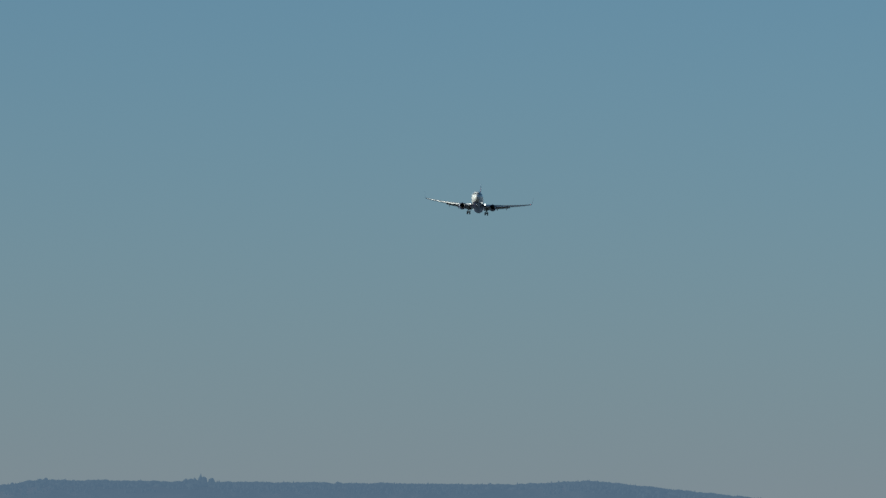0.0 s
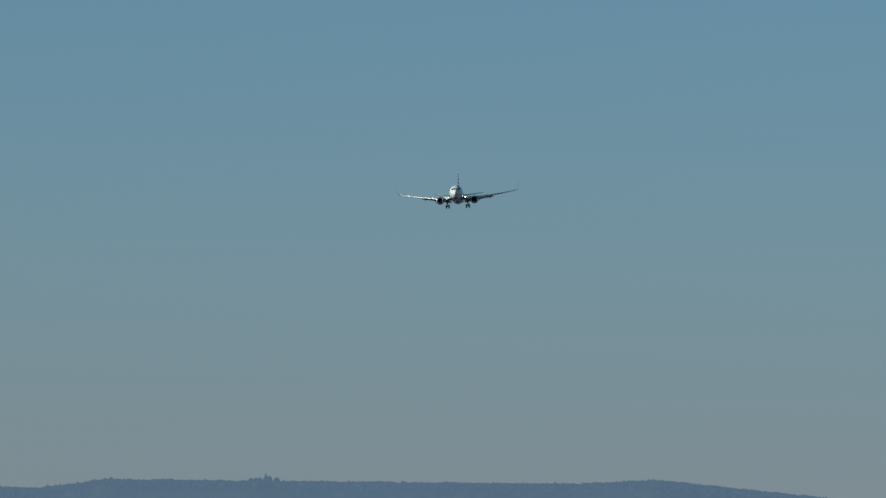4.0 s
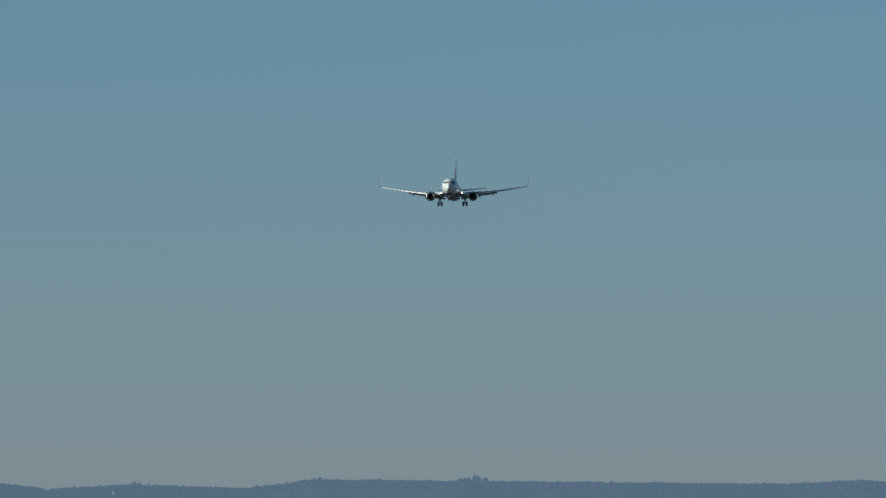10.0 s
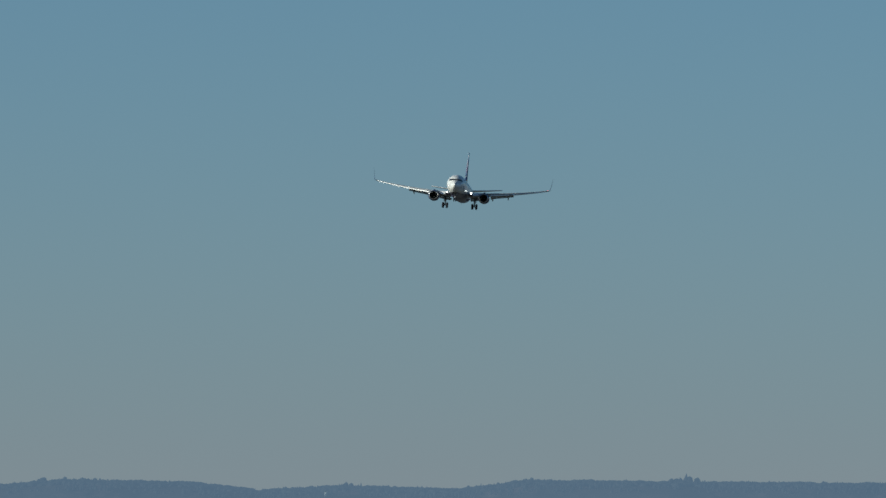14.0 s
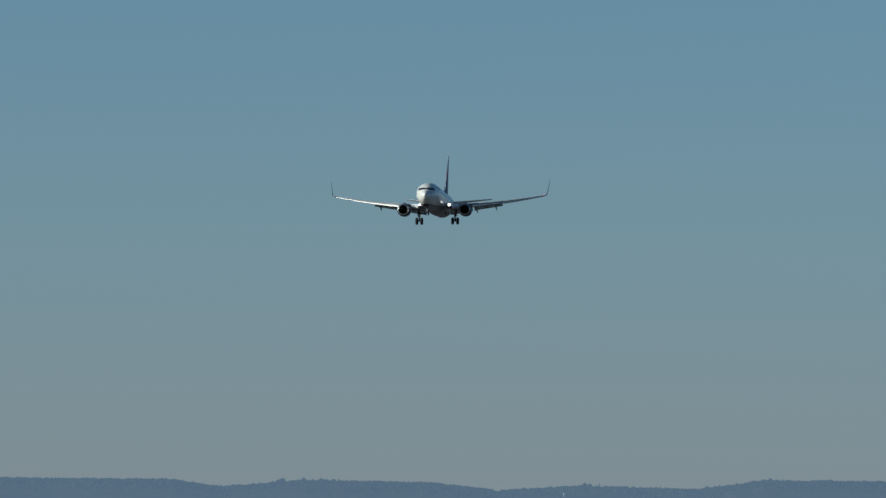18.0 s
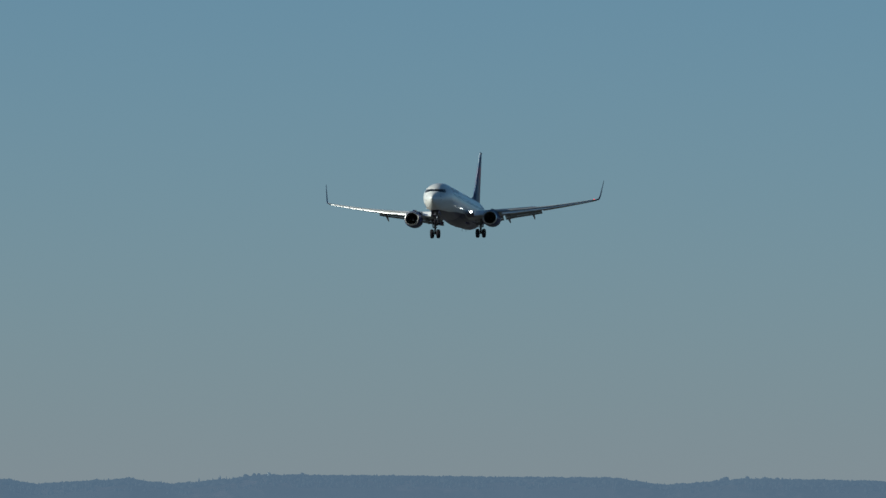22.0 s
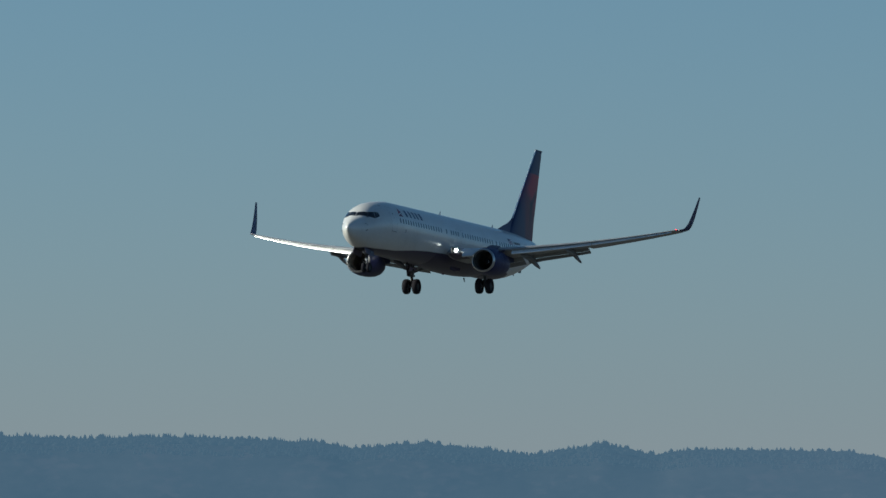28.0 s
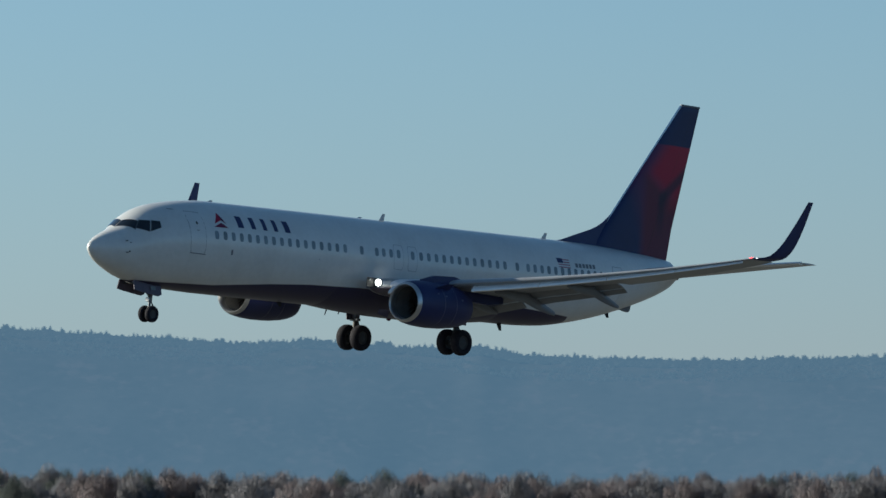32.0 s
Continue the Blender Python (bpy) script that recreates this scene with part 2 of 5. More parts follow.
def loft(bm, rings, closed=True, caps=True):
    rows = [[bm.verts.new(p) for p in ring] for ring in rings]
    n = len(rows[0])
    for a, b in zip(rows, rows[1:]):
        for i in range(n if closed else n - 1):
            j = (i + 1) % n
            bm.faces.new((a[i], a[j], b[j], b[i]))
    if caps and closed:
        bm.faces.new(rows[0])
        bm.faces.new(rows[-1])
    return rows


def rod(bm, a, b, r0, r1=None, n=10):
    a, b = Vector(a), Vector(b)
    r1 = r0 if r1 is None else r1
    q = (b - a).to_track_quat("Z", "Y")
    ring = lambda c, r: [c + q @ Vector((r * math.cos(2 * math.pi * k / n), r * math.sin(2 * math.pi * k / n), 0)) for k in range(n)]
    loft(bm, [ring(a, r0), ring(b, r1)])


def block(bm, m, size, bevel=0.0):
    made = bmesh.ops.create_cube(bm, size=1, matrix=m @ Matrix.Diagonal((*size, 1)))
    if bevel:
        edges = {e for v in made["verts"] for e in v.link_edges}
        bmesh.ops.bevel(bm, geom=list(edges), offset=bevel, segments=2, affect="EDGES", profile=0.5)


def glide(x, xs, ys):
    """A smooth curve through knots, with no overshoot."""
    xs, ys = np.array(xs, float), np.array(ys, float)
    h, d = np.diff(xs), np.diff(ys) / np.diff(xs)
    s = np.zeros(len(xs))
    for i in range(1, len(xs) - 1):
        if d[i - 1] * d[i] > 0:
            w0, w1 = 2 * h[i] + h[i - 1], h[i] + 2 * h[i - 1]
            s[i] = (w0 + w1) / (w0 / d[i - 1] + w1 / d[i])
    s[0], s[-1] = d[0], d[-1]
    i = int(np.clip(np.searchsorted(xs, x) - 1, 0, len(xs) - 2))
    u = (x - xs[i]) / h[i]
    return float(ys[i] * (2 * u**3 - 3 * u**2 + 1) + h[i] * s[i] * (u**3 - 2 * u**2 + u) + ys[i + 1] * (3 * u**2 - 2 * u**3) + h[i] * s[i + 1] * (u**3 - u**2))


# ---- the airliner: x forward, y to port, z up; "station" is metres aft of the nose ----
GEAR_STATION = 21.19
FUS_S = [0.06, .12, .27, .55, 1.02, 1.6, 2.0, 2.4, 3, 3.6, 4.5, 5.5, 7, 28, 30, 32, 34, 36, 38, 39.3, 40.05]
FUS_TOP = [2.74, 2.92, 3.06, 3.25, 3.47, 3.72, 4.02, 4.31, 4.62, 4.81, 4.99, 5.12, 5.22, 5.24, 5.24, 5.23, 5.19, 5.1, 4.98, 4.86, 4.5]
FUS_LOW = [2.74, 2.58, 2.42, 2.21, 1.99, 1.765, 1.63, 1.525, 1.41, 1.34, 1.29, 1.25, 1.22, 1.20, 1.27, 1.52, 1.90, 2.40, 3.0, 3.5, 3.95]
FUS_WIDE = [0, .13, .25, .43, .69, .965, 1.14, 1.30, 1.47, 1.61, 1.76, 1.83, 1.88, 1.88, 1.85, 1.74, 1.53, 1.23, .86, .55, .2]
LEAN = 0.0145                           # the cabin line rises slightly towards the tail


def X(station):
    return GEAR_STATION - station


def hull(s):
    """Top, keel, half width, height of the widest line at a station."""
    up = LEAN * (s - 8)
    t, b, w = glide(s, FUS_S, FUS_TOP) + up, glide(s, FUS_S, FUS_LOW) + up, glide(s, FUS_S, FUS_WIDE)
    return t, b, max(w, 0.002), b + (t - b) * 0.53


def hull_at_z(s, z, off=0.0):
    t, b, w, c = hull(s)
    h = (t - c) if z > c else (c - b)
    y = w * math.sqrt(max(0.0, 1 - ((z - c) / h) ** 2))
    n = Vector((0, y / w**2, (z - c) / h**2)).normalized()
    return Vector((X(s), y, z)) + n * off


def hull_at_y(s, y, off=0.0):
    t, b, w, c = hull(s)
    z = c + (t - c) * math.sqrt(max(0.0, 1 - (y / w) ** 2))
    n = Vector((0.35, y / w**2, (z - c) / (t - c) ** 2)).normalized()
    return Vector((X(s), y, z)) + n * off


def mirrored(points, side):
    return [Vector((p[0], p[1] * side, p[2])) for p in points]


def sheet(bm, grid, side=1):
    """A sheet of quads over a grid of points."""
    loft(bm, [mirrored(row, side) for row in grid], closed=False, caps=False)


def slab(bm, grid, thick, side=1):
    """A thin plate: the grid's sheet thickened inwards along its own normal."""
    a, b, c = Vector(grid[0][0]), Vector(grid[0][-1]), Vector(grid[-1][0])
    n = (b - a).cross(c - a).normalized()
    if n.y < 0:
        n = -n
    low = [[Vector(p) - n * thick for p in row] for row in grid]
    rows, cols = len(grid), len(grid[0])
    up = [[bm.verts.new((p[0], p[1] * side, p[2])) for p in row] for row in grid]
    dn = [[bm.verts.new((p[0], p[1] * side, p[2])) for p in row] for row in low]
    for i in range(rows - 1):
        for j in range(cols - 1):
            bm.faces.new((up[i][j], up[i][j + 1], up[i + 1][j + 1], up[i + 1][j]))
            bm.faces.new((dn[i][j], dn[i + 1][j], dn[i + 1][j + 1], dn[i][j + 1]))
    rim = [(0, j) for j in range(cols)] + [(i, cols - 1) for i in range(1, rows)] + [(rows - 1, j) for j in range(cols - 2, -1, -1)] + [(i, 0) for i in range(rows - 2, 0, -1)]
    for (i, j), (k, l) in zip(rim, rim[1:] + rim[:1]):
        bm.faces.new((up[i][j], dn[i][j], dn[k][l], up[k][l]))


def hull_paint():
    """White above, deep blue below the keel line, which climbs towards the wing and ends under the tail."""
    m = material("fuselage_paint", (0.62, 0.62, 0.615), 0.3, grain=0.10, scale=0.5, bump=0.02, coat=0.35)
    nt = m.node_tree
    b = nt.nodes["Principled BSDF"]
    white = b.inputs["Base Color"].links[0].from_socket
    tc, xyz = nt.nodes.new("ShaderNodeTexCoord"), nt.nodes.new("ShaderNodeSeparateXYZ")
    nt.links.new(tc.outputs["Object"], xyz.inputs[0])
    along = nt.nodes.new("ShaderNodeMapRange")
    along.inputs["From Min"].default_value, along.inputs["From Max"].default_value = X(0), X(42)
    nt.links.new(xyz.outputs["X"], along.inputs["Value"])
    edge = nt.nodes.new("ShaderNodeValToRGB")
    knots = [(2.0, 1.0), (2.5, 1.45), (3.7, 1.46), (6.9, 1.59), (10.4, 1.93), (12.8, 2.10), (16, 2.22), (26, 2.30), (31.2, 2.12), (31.7, 1.6)]
    while len(edge.color_ramp.elements) < len(knots):
        edge.color_ramp.elements.new(0.5)
    for e, (s, z) in zip(edge.color_ramp.elements, knots):
        e.position, e.color = s / 42, (z / 4, z / 4, z / 4, 1)
    nt.links.new(along.outputs[0], edge.inputs[0])
    high = nt.nodes.new("ShaderNodeMath")
    high.operation = "MULTIPLY_ADD"
    nt.links.new(edge.outputs[0], high.inputs[0])
    high.inputs[1].default_value = -4
    nt.links.new(xyz.outputs["Z"], high.inputs[2])
    fac = nt.nodes.new("ShaderNodeMapRange")
    fac.inputs["From Min"].default_value, fac.inputs["From Max"].default_value = -0.015, 0.015
    nt.links.new(high.outputs[0], fac.inputs["Value"])
    mix = nt.nodes.new("ShaderNodeMix")
    mix.data_type = "RGBA"
    nt.links.new(fac.outputs[0], mix.inputs["Factor"])
    mix.inputs["A"].default_value = (0.032, 0.027, 0.066, 1)
    for name, low, high_ in (("Coat Weight", 0.02, 0.35), ("Specular IOR Level", 0.16, 0.5)):
        gloss = nt.nodes.new("ShaderNodeMapRange")
        gloss.inputs["To Min"].default_value, gloss.inputs["To Max"].default_value = low, high_
        nt.links.new(fac.outputs[0], gloss.inputs["Value"])
        nt.links.new(gloss.outputs[0], b.inputs[name])
    nt.links.new(white, mix.inputs["B"])
    nt.links.new(mix.outputs["Result"], b.inputs["Base Color"])
    return m


def cabin_window(plane, s, z, side, off, wide=0.125, tall=0.185, name="cabin_window", mat=None):
    """A rounded pane that follows the curve of the hull."""
    bm = bmesh.new()
    rings = []
    for k in range(14):
        a = 2 * math.pi * k / 14
        ca, sa = math.cos(a), math.sin(a)
        du, dv = wide * math.copysign(abs(ca) ** 0.6, ca), tall * math.copysign(abs(sa) ** 0.6, sa)
        rings.append((du, dv))
    mid = bm.verts.new(mirrored([hull_at_z(s, z, off)], side)[0])
    inner = [bm.verts.new(p) for p in mirrored([hull_at_z(s + du * 0.5, z + dv * 0.5, off) for du, dv in rings], side)]
    outer = [bm.verts.new(p) for p in mirrored([hull_at_z(s + du, z + dv, off) for du, dv in rings], side)]
    for k in range(14):
        j = (k + 1) % 14
        bm.faces.new((mid, inner[k], inner[j]))
        bm.faces.new((inner[k], outer[k], outer[j], inner[j]))
    return part(name, bm, mat or CABIN_GLASS, plane)


def build_fuselage(plane):
    bm = bmesh.new()
    stations = [0.064, .08, .1, .13, .18, .26, .36, .5, .65, .82, 1.0, 1.2, 1.4, 1.6, 1.8, 2.0, 2.2, 2.4, 2.6, 2.8, 3.0, 3.2, 3.4, 3.6, 3.9, 4.2, 4.6, 5, 5.5, 6, 6.5, 7]
    stations += [7 + 1.5 * k for k in range(1, 15)] + [28.6 + 0.6 * k for k in range(0, 19)] + [39.7, 39.9, 40.05]
    rings = []
    for s in stations:
        t, b, w, c = hull(s)
        ring = []
        for k in range(56):
            a = 2 * math.pi * k / 56
            ca, sa = math.cos(a), math.sin(a)
            ring.append((X(s), w * sa, c + ((t - c) if ca > 0 else (c - b)) * ca))
        rings.append(ring)
    loft(bm, rings)
    fus = part("fuselage", bm, hull_paint(), plane, "glossy white fuselage with a deep blue belly")
    # wing-to-body fairing under the belly
    bm = bmesh.new()
    rings = []
    for k in range(25):
        u = k / 24
        s = 13.6 + 13.6 * u
        t, b, w, c = hull(s)
        swell = math.sin(math.pi * min(1, max(0, u))) ** 0.55 + 0.001
        ring = []
        for j in range(21):
            a = radians(120 + 120 * j / 20)
            ring.append((X(s), (w * 0.9 + 0.28 * swell) * math.sin(a), c - 0.15 + (c - b - 0.35 + 0.46 * swell) * math.cos(a)))
        rings.append(ring)
    loft(bm, rings)
    part("belly_fairing", bm, fus.data.materials[0], plane, "smooth blue fairing under the wing root")
    # flight-deck panes: two broad front panes given by station and side distance, the rest by station and height
    front = [(1.62, .035), (2.0, .83), (2.29, .70), (2.0, .035)]
    rear = [[(2.05, 3.64), (2.51, 3.54), (2.71, 4.0), (2.34, 3.99)], [(2.57, 3.55), (3.09, 3.75), (3.13, 4.02), (2.77, 4.01)]]
    for side in (1, -1):
        for c in (front, *rear):
            for what, grow, off, mat in (("rim", 1.07, 0.008, PANE_RIM), ("glass", 0.97, 0.014, GLASS)):
                grid = []
                for i in range(7):
                    u = 0.5 + (i / 6 - 0.5) * grow
                    row = []
                    for j in range(7):
                        v = 0.5 + (j / 6 - 0.5) * grow
                        p = (c[0][0] * (1 - u) + c[1][0] * u) * (1 - v) + (c[3][0] * (1 - u) + c[2][0] * u) * v
                        q = (c[0][1] * (1 - u) + c[1][1] * u) * (1 - v) + (c[3][1] * (1 - u) + c[2][1] * u) * v
                        row.append(hull_at_y(p, max(q, 0.012), off) if c is front else hull_at_z(p, q, off))
                    grid.append(row)
                bm = bmesh.new()
                sheet(bm, grid, side)
                if what == "rim":
                    pane = part("flight_deck_window", bm, mat, plane, "dark flight-deck window in a grey seal")
                else:
                    part("glass", bm, mat, pane)
    # cabin windows
    run = [6.15 + 0.526 * k for k in range(17)] + [15.68, 16.70, 17.17, 17.67, 18.18, 19.14] + [19.72 + 0.53 * k for k in range(12)] + [26.42] + [27.19 + 0.495 * k for k in range(12)]
    for s in run:
        z = 3.71 + 0.0155 * (s - 6.15)
        for side in (1, -1):
            cabin_window(plane, s, z, side, 0.005)
    # doors and overwing exits: proud plate edged by a dark seam
    for name, s0, s1, z0, z1 in (("front_door", 4.60, 5.48, 2.84, 4.58), ("overwing_exit", 17.88, 18.48, 3.23, 4.28), ("overwing_exit", 18.84, 19.44, 3.23, 4.28), ("rear_door", 33.6, 34.4, 3.05, 4.6)):
        for side in (1, -1):
            for what, grow, off, mat in (("seam", 0.020, 0.002, FAINT_SEAM if name == "overwing_exit" else SEAM), ("plate", 0.0, 0.0045, WHITE)):
                grid = []
                for i in range(5):
                    row = []
                    for j in range(9):
                        s = s0 - grow + (s1 - s0 + 2 * grow) * i / 4
                        z = z0 - grow + (z1 - z0 + 2 * grow) * j / 8
                        pinch = 0.06 if (i in (0, 4) and j in (0, 8)) else 0
                        s += pinch * (1 if i == 0 else -1)
                        row.append(hull_at_z(s, z, off))
                    grid.append(row)
                bm = bmesh.new()
                sheet(bm, grid, side)
                if what == "seam":
                    door = part(name, bm, mat, plane, "white door plate with a thin dark seam")
                else:
                    part("door_plate", bm, mat, door)
    # a small window in each overwing exit sits above its plate
    for s in (18.18, 19.14):
        for side in (1, -1):
            cabin_window(plane, s, 3.90, side, 0.009)
    # window, handle and worn sill of the front doors
    for side in (1, -1):
        cabin_window(plane, 5.06, 4.13, side, 0.010, 0.055, 0.06, "door_window", DARK)
        for name, s0, s1, z0, z1, mat, label in (("door_handle", 4.97, 5.12, 3.80, 3.835, SEAM, "small recessed handle"), ("door_sill", 4.56, 5.52, 2.80, 2.835, SEAM, "dark scuffed sill strip"),
                                                 ("service_hatch", 7.08, 7.2, 2.93, 3.16, SEAM, "small grey hatch"), ("service_hatch", 3.9, 4.2, 4.60, 4.63, SEAM, "thin dark slot")):
            bm = bmesh.new()
            sheet(bm, [[hull_at_z(s0 + (s1 - s0) * i / 4, z0 + (z1 - z0) * j / 2, 0.010) for j in range(3)] for i in range(5)], side)
            part(name, bm, mat, plane, label)
        for s, z, r in ((1.62, 2.60, 0.035), (1.66, 2.98, 0.025)):
            cabin_window(plane, s, z, side, 0.008, r, r, "static_port", DARK)
        bm = bmesh.new()
        p = hull_at_z(12.86, 3.22, 0.004)
        bmesh.ops.create_uvsphere(bm, u_segments=8, v_segments=6, radius=0.03, matrix=Matrix.Translation((p.x, p.y * side, p.z)))
        part("wing_inspection_light", bm, LENS, plane, "tiny clear lamp on the fuselage side")
    # side markings
    for side in (1, -1):
        def decal(name, corners, mat, label, off=0.005, n=5):
            grid = []
            for i in range(n):
                u = i / (n - 1)
                row = []
                for j in range(n):
                    v = j / (n - 1)
                    s = (corners[0][0] * (1 - u) + corners[1][0] * u) * (1 - v) + (corners[3][0] * (1 - u) + corners[2][0] * u) * v
                    z = (corners[0][1] * (1 - u) + corners[1][1] * u) * (1 - v) + (corners[3][1] * (1 - u) + corners[2][1] * u) * v
                    row.append(hull_at_z(s, z, off))
                grid.append(row)
            bm = bmesh.new()
            sheet(bm, grid, side)
            part(name, bm, mat, plane, label)
        decal("emblem", [(6.15, 4.20), (6.60, 4.37), (6.56, 4.68), (6.53, 4.68)], RED, "red half of a triangular emblem")
        decal("emblem", [(6.60, 4.37), (6.89, 4.22), (6.57, 4.67), (6.56, 4.68)], DARK_RED, "dark red half of a triangular emblem")
        decal("emblem", [(6.06, 4.05), (6.96, 4.07), (6.58, 4.26), (6.55, 4.26)], MID_RED, "deep red foot of a triangular emblem")
        for k, (s, w) in enumerate(((7.62, 0.38), (8.50, 0.29), (9.27, 0.26), (9.98, 0.26), (10.70, 0.36))):
            lift = 0.012 * k
            decal("marking_bar", [(s, 4.15 + lift), (s + w, 4.15 + lift), (s + w, 4.64 + lift), (s, 4.64 + lift)], BLUE, "dark blue marking bar")
        decal("flag_field", [(29.42, 4.46), (29.82, 4.47), (29.80, 4.68), (29.40, 4.67)], BLUE, "small blue corner of a flag", 0.006)
        for k in range(4):
            z = 4.25 + 0.115 * k
            decal("flag_stripe", [(29.46 - 0.02 * k, z), (30.30, z + 0.01), (30.30, z + 0.065), (29.46 - 0.02 * k, z + 0.055)], FLAG_RED, "thin red stripe of a flag", 0.004)
        for k in range(6):
            s = 30.70 + 0.265 * k
            decal("registration_bar", [(s, 4.34 + 0.008 * k), (s + 0.19, 4.345 + 0.008 * k), (s + 0.19, 4.535 + 0.008 * k), (s, 4.53 + 0.008 * k)], SEAM, "plain dark grey marking bar", n=3)
    # blade antennas, probes, keel beacon, drain mast
    for s, h, low in ((7.46, 0.10, 0), (17.4, 0.09, 0), (18.95, 0.34, 0), (30.3, 0.3, 0), (24.5, 0.3, 1), (27.6, 0.32, 1), (12.5, 0.22, 1), (35.2, 0.24, 1)):
        t, b, w, c = hull(s)
        z0, d = (t - 0.03, 1) if not low else (b + 0.03 - (0.25 if 15 < s < 26 else 0), -1)
        bm = bmesh.new()
        loft(bm, [[(X(s + a * 1.0), y, z0) for a, y in ((-.16, 0), (0, .022), (.2, 0), (0, -.022))],
                  [(X(s + 0.16 + a * 0.5), y * 0.5, z0 + d * h) for a, y in ((-.16, 0), (0, .022), (.2, 0), (0, -.022))]])
        part("blade_antenna", bm, GREY_LIGHT if not low else DARK, plane, "small blade antenna")
    for side in (1, -1):
        for z in (2.55, 3.05):
            bm = bmesh.new()
            p = hull_at_z(1.5, z, 0.0)
            rod(bm, (p.x, p.y * side, p.z), (p.x + 0.02, (p.y + 0.09) * side, p.z), 0.025)
            rod(bm, (p.x - 0.02, (p.y + 0.08) * side, p.z), (p.x + 0.16, (p.y + 0.08) * side, p.z), 0.018, 0.008)
            part("pitot_probe", bm, STEEL, plane, "small steel probe")
    bm = bmesh.new()
    bmesh.ops.create_uvsphere(bm, u_segments=12, v_segments=8, radius=0.09, matrix=Matrix.Translation((X(20), 0, 1.10)) @ Matrix.Diagonal((1.3, 1, 0.8, 1)))
    part("belly_beacon", bm, DARK_RED, plane, "dark red belly beacon")
    bm = bmesh.new()
    rings = []
    for s, top, low, w in ((36.0, 0.05, -0.02, .03), (36.25, 0.05, -0.08, .06), (36.55, 0.05, -0.22, .07), (36.75, 0.0, -0.30, .07), (36.9, -0.02, -0.24, .05), (36.95, -0.05, -0.10, .03)):
        z = hull(s)[1]
        rings.append([(X(s), -w, z + low), (X(s), w, z + low), (X(s), w * 1.2, z + top), (X(s), -w * 1.2, z + top)])
    loft(bm, rings)
    part("tail_skid", bm, STEEL, plane, "steel tail skid fairing")
    # small air-intake deflectors hanging under the front of the belly fairing
    for side in (1, -1):
        for s0, drop in ((17.55, 0.36), (18.45, 0.26)):
            bm = bmesh.new()
            slab(bm, [[Vector((X(s0 + 0.32 * u - 0.12 * v), 1.50 + 0.34 * u, 1.42 - drop * v * (0.6 + 0.4 * u))) for u in (0, 0.5, 1)] for v in (0.0, 0.5, 1.0)], 0.04, side)
            part("intake_deflector", bm, BELLY, plane, "small curved intake deflector under the belly")
    bm = bmesh.new()
    rod(bm, (X(39.85), 0, 4.58), (X(40.25), 0, 4.62), 0.17, 0.13, 16)
    part("exhaust_outlet", bm, TITANIUM, plane, "round exhaust outlet in the tail cone")
    return fus


# ---- wing ----
def foil(u, thick):
    return 5 * thick * (0.2969 * math.sqrt(u) - 0.126 * u - 0.3516 * u**2 + 0.2843 * u**3 - 0.1036 * u**4)


SPAN_Y = [0.6, 1.88, 5.8, 17.16]
LE_S = [16.1, 16.55, 18.1, 23.75]
TE_S = [23.0, 22.9, 22.6, 25.2]


def wing_line(y):
    d = max(0, y - 1.88)
    le, te = float(np.interp(y, SPAN_Y, LE_S)), float(np.interp(y, SPAN_Y, TE_S))
    return le, te - le, 2.33 + 0.075 * d + 0.0049 * d * d, float(np.interp(y, SPAN_Y, [0.14, 0.135, 0.108, 0.086]))


def wing_point(y, u, upper, shift=(0, 0)):
    le, c, z, th = wing_line(y)
    t = foil(u, th) * c
    camber = 0.02 * c * (1 - (2 * u - 0.8) ** 2) - (0.045 if y < 6 else 0.02) * c * u
    return Vector((X(le + u * c), y, z + camber + (t if upper else -0.85 * t)))


def wing_ring(y, u0, u1, n=14):
    us = [u0 + (u1 - u0) * (1 - math.cos(math.pi * k / n)) / 2 for k in range(n + 1)]
    return [wing_point(y, u, True) for u in reversed(us)] + [wing_point(y, u, False) for u in us[1:]]


def flap_section(y, u0, chord_part, aft, drop, turn, n=8):
    """A flap's own small foil, moved aft and down and turned nose up by its hinge."""
    le, c, z, th = wing_line(y)
    base = wing_point(y, u0, True) * 0.5 + wing_point(y, u0, False) * 0.5
    k = chord_part * c
    ring = []
    us = [(1 - math.cos(math.pi * i / n)) / 2 for i in range(n + 1)]
    pts = [(u, foil(u, 0.13)) for u in reversed(us)] + [(u, -0.6 * foil(u, 0.13)) for u in us[1:]]
    ca, sa = math.cos(radians(turn)), math.sin(radians(turn))
    for u, v in pts:
        a, b = u * k, v * k
        ring.append(Vector((base.x - aft * c - (a * ca + b * sa), y, base.z - drop * c - a * sa + b * ca)))
    return ring


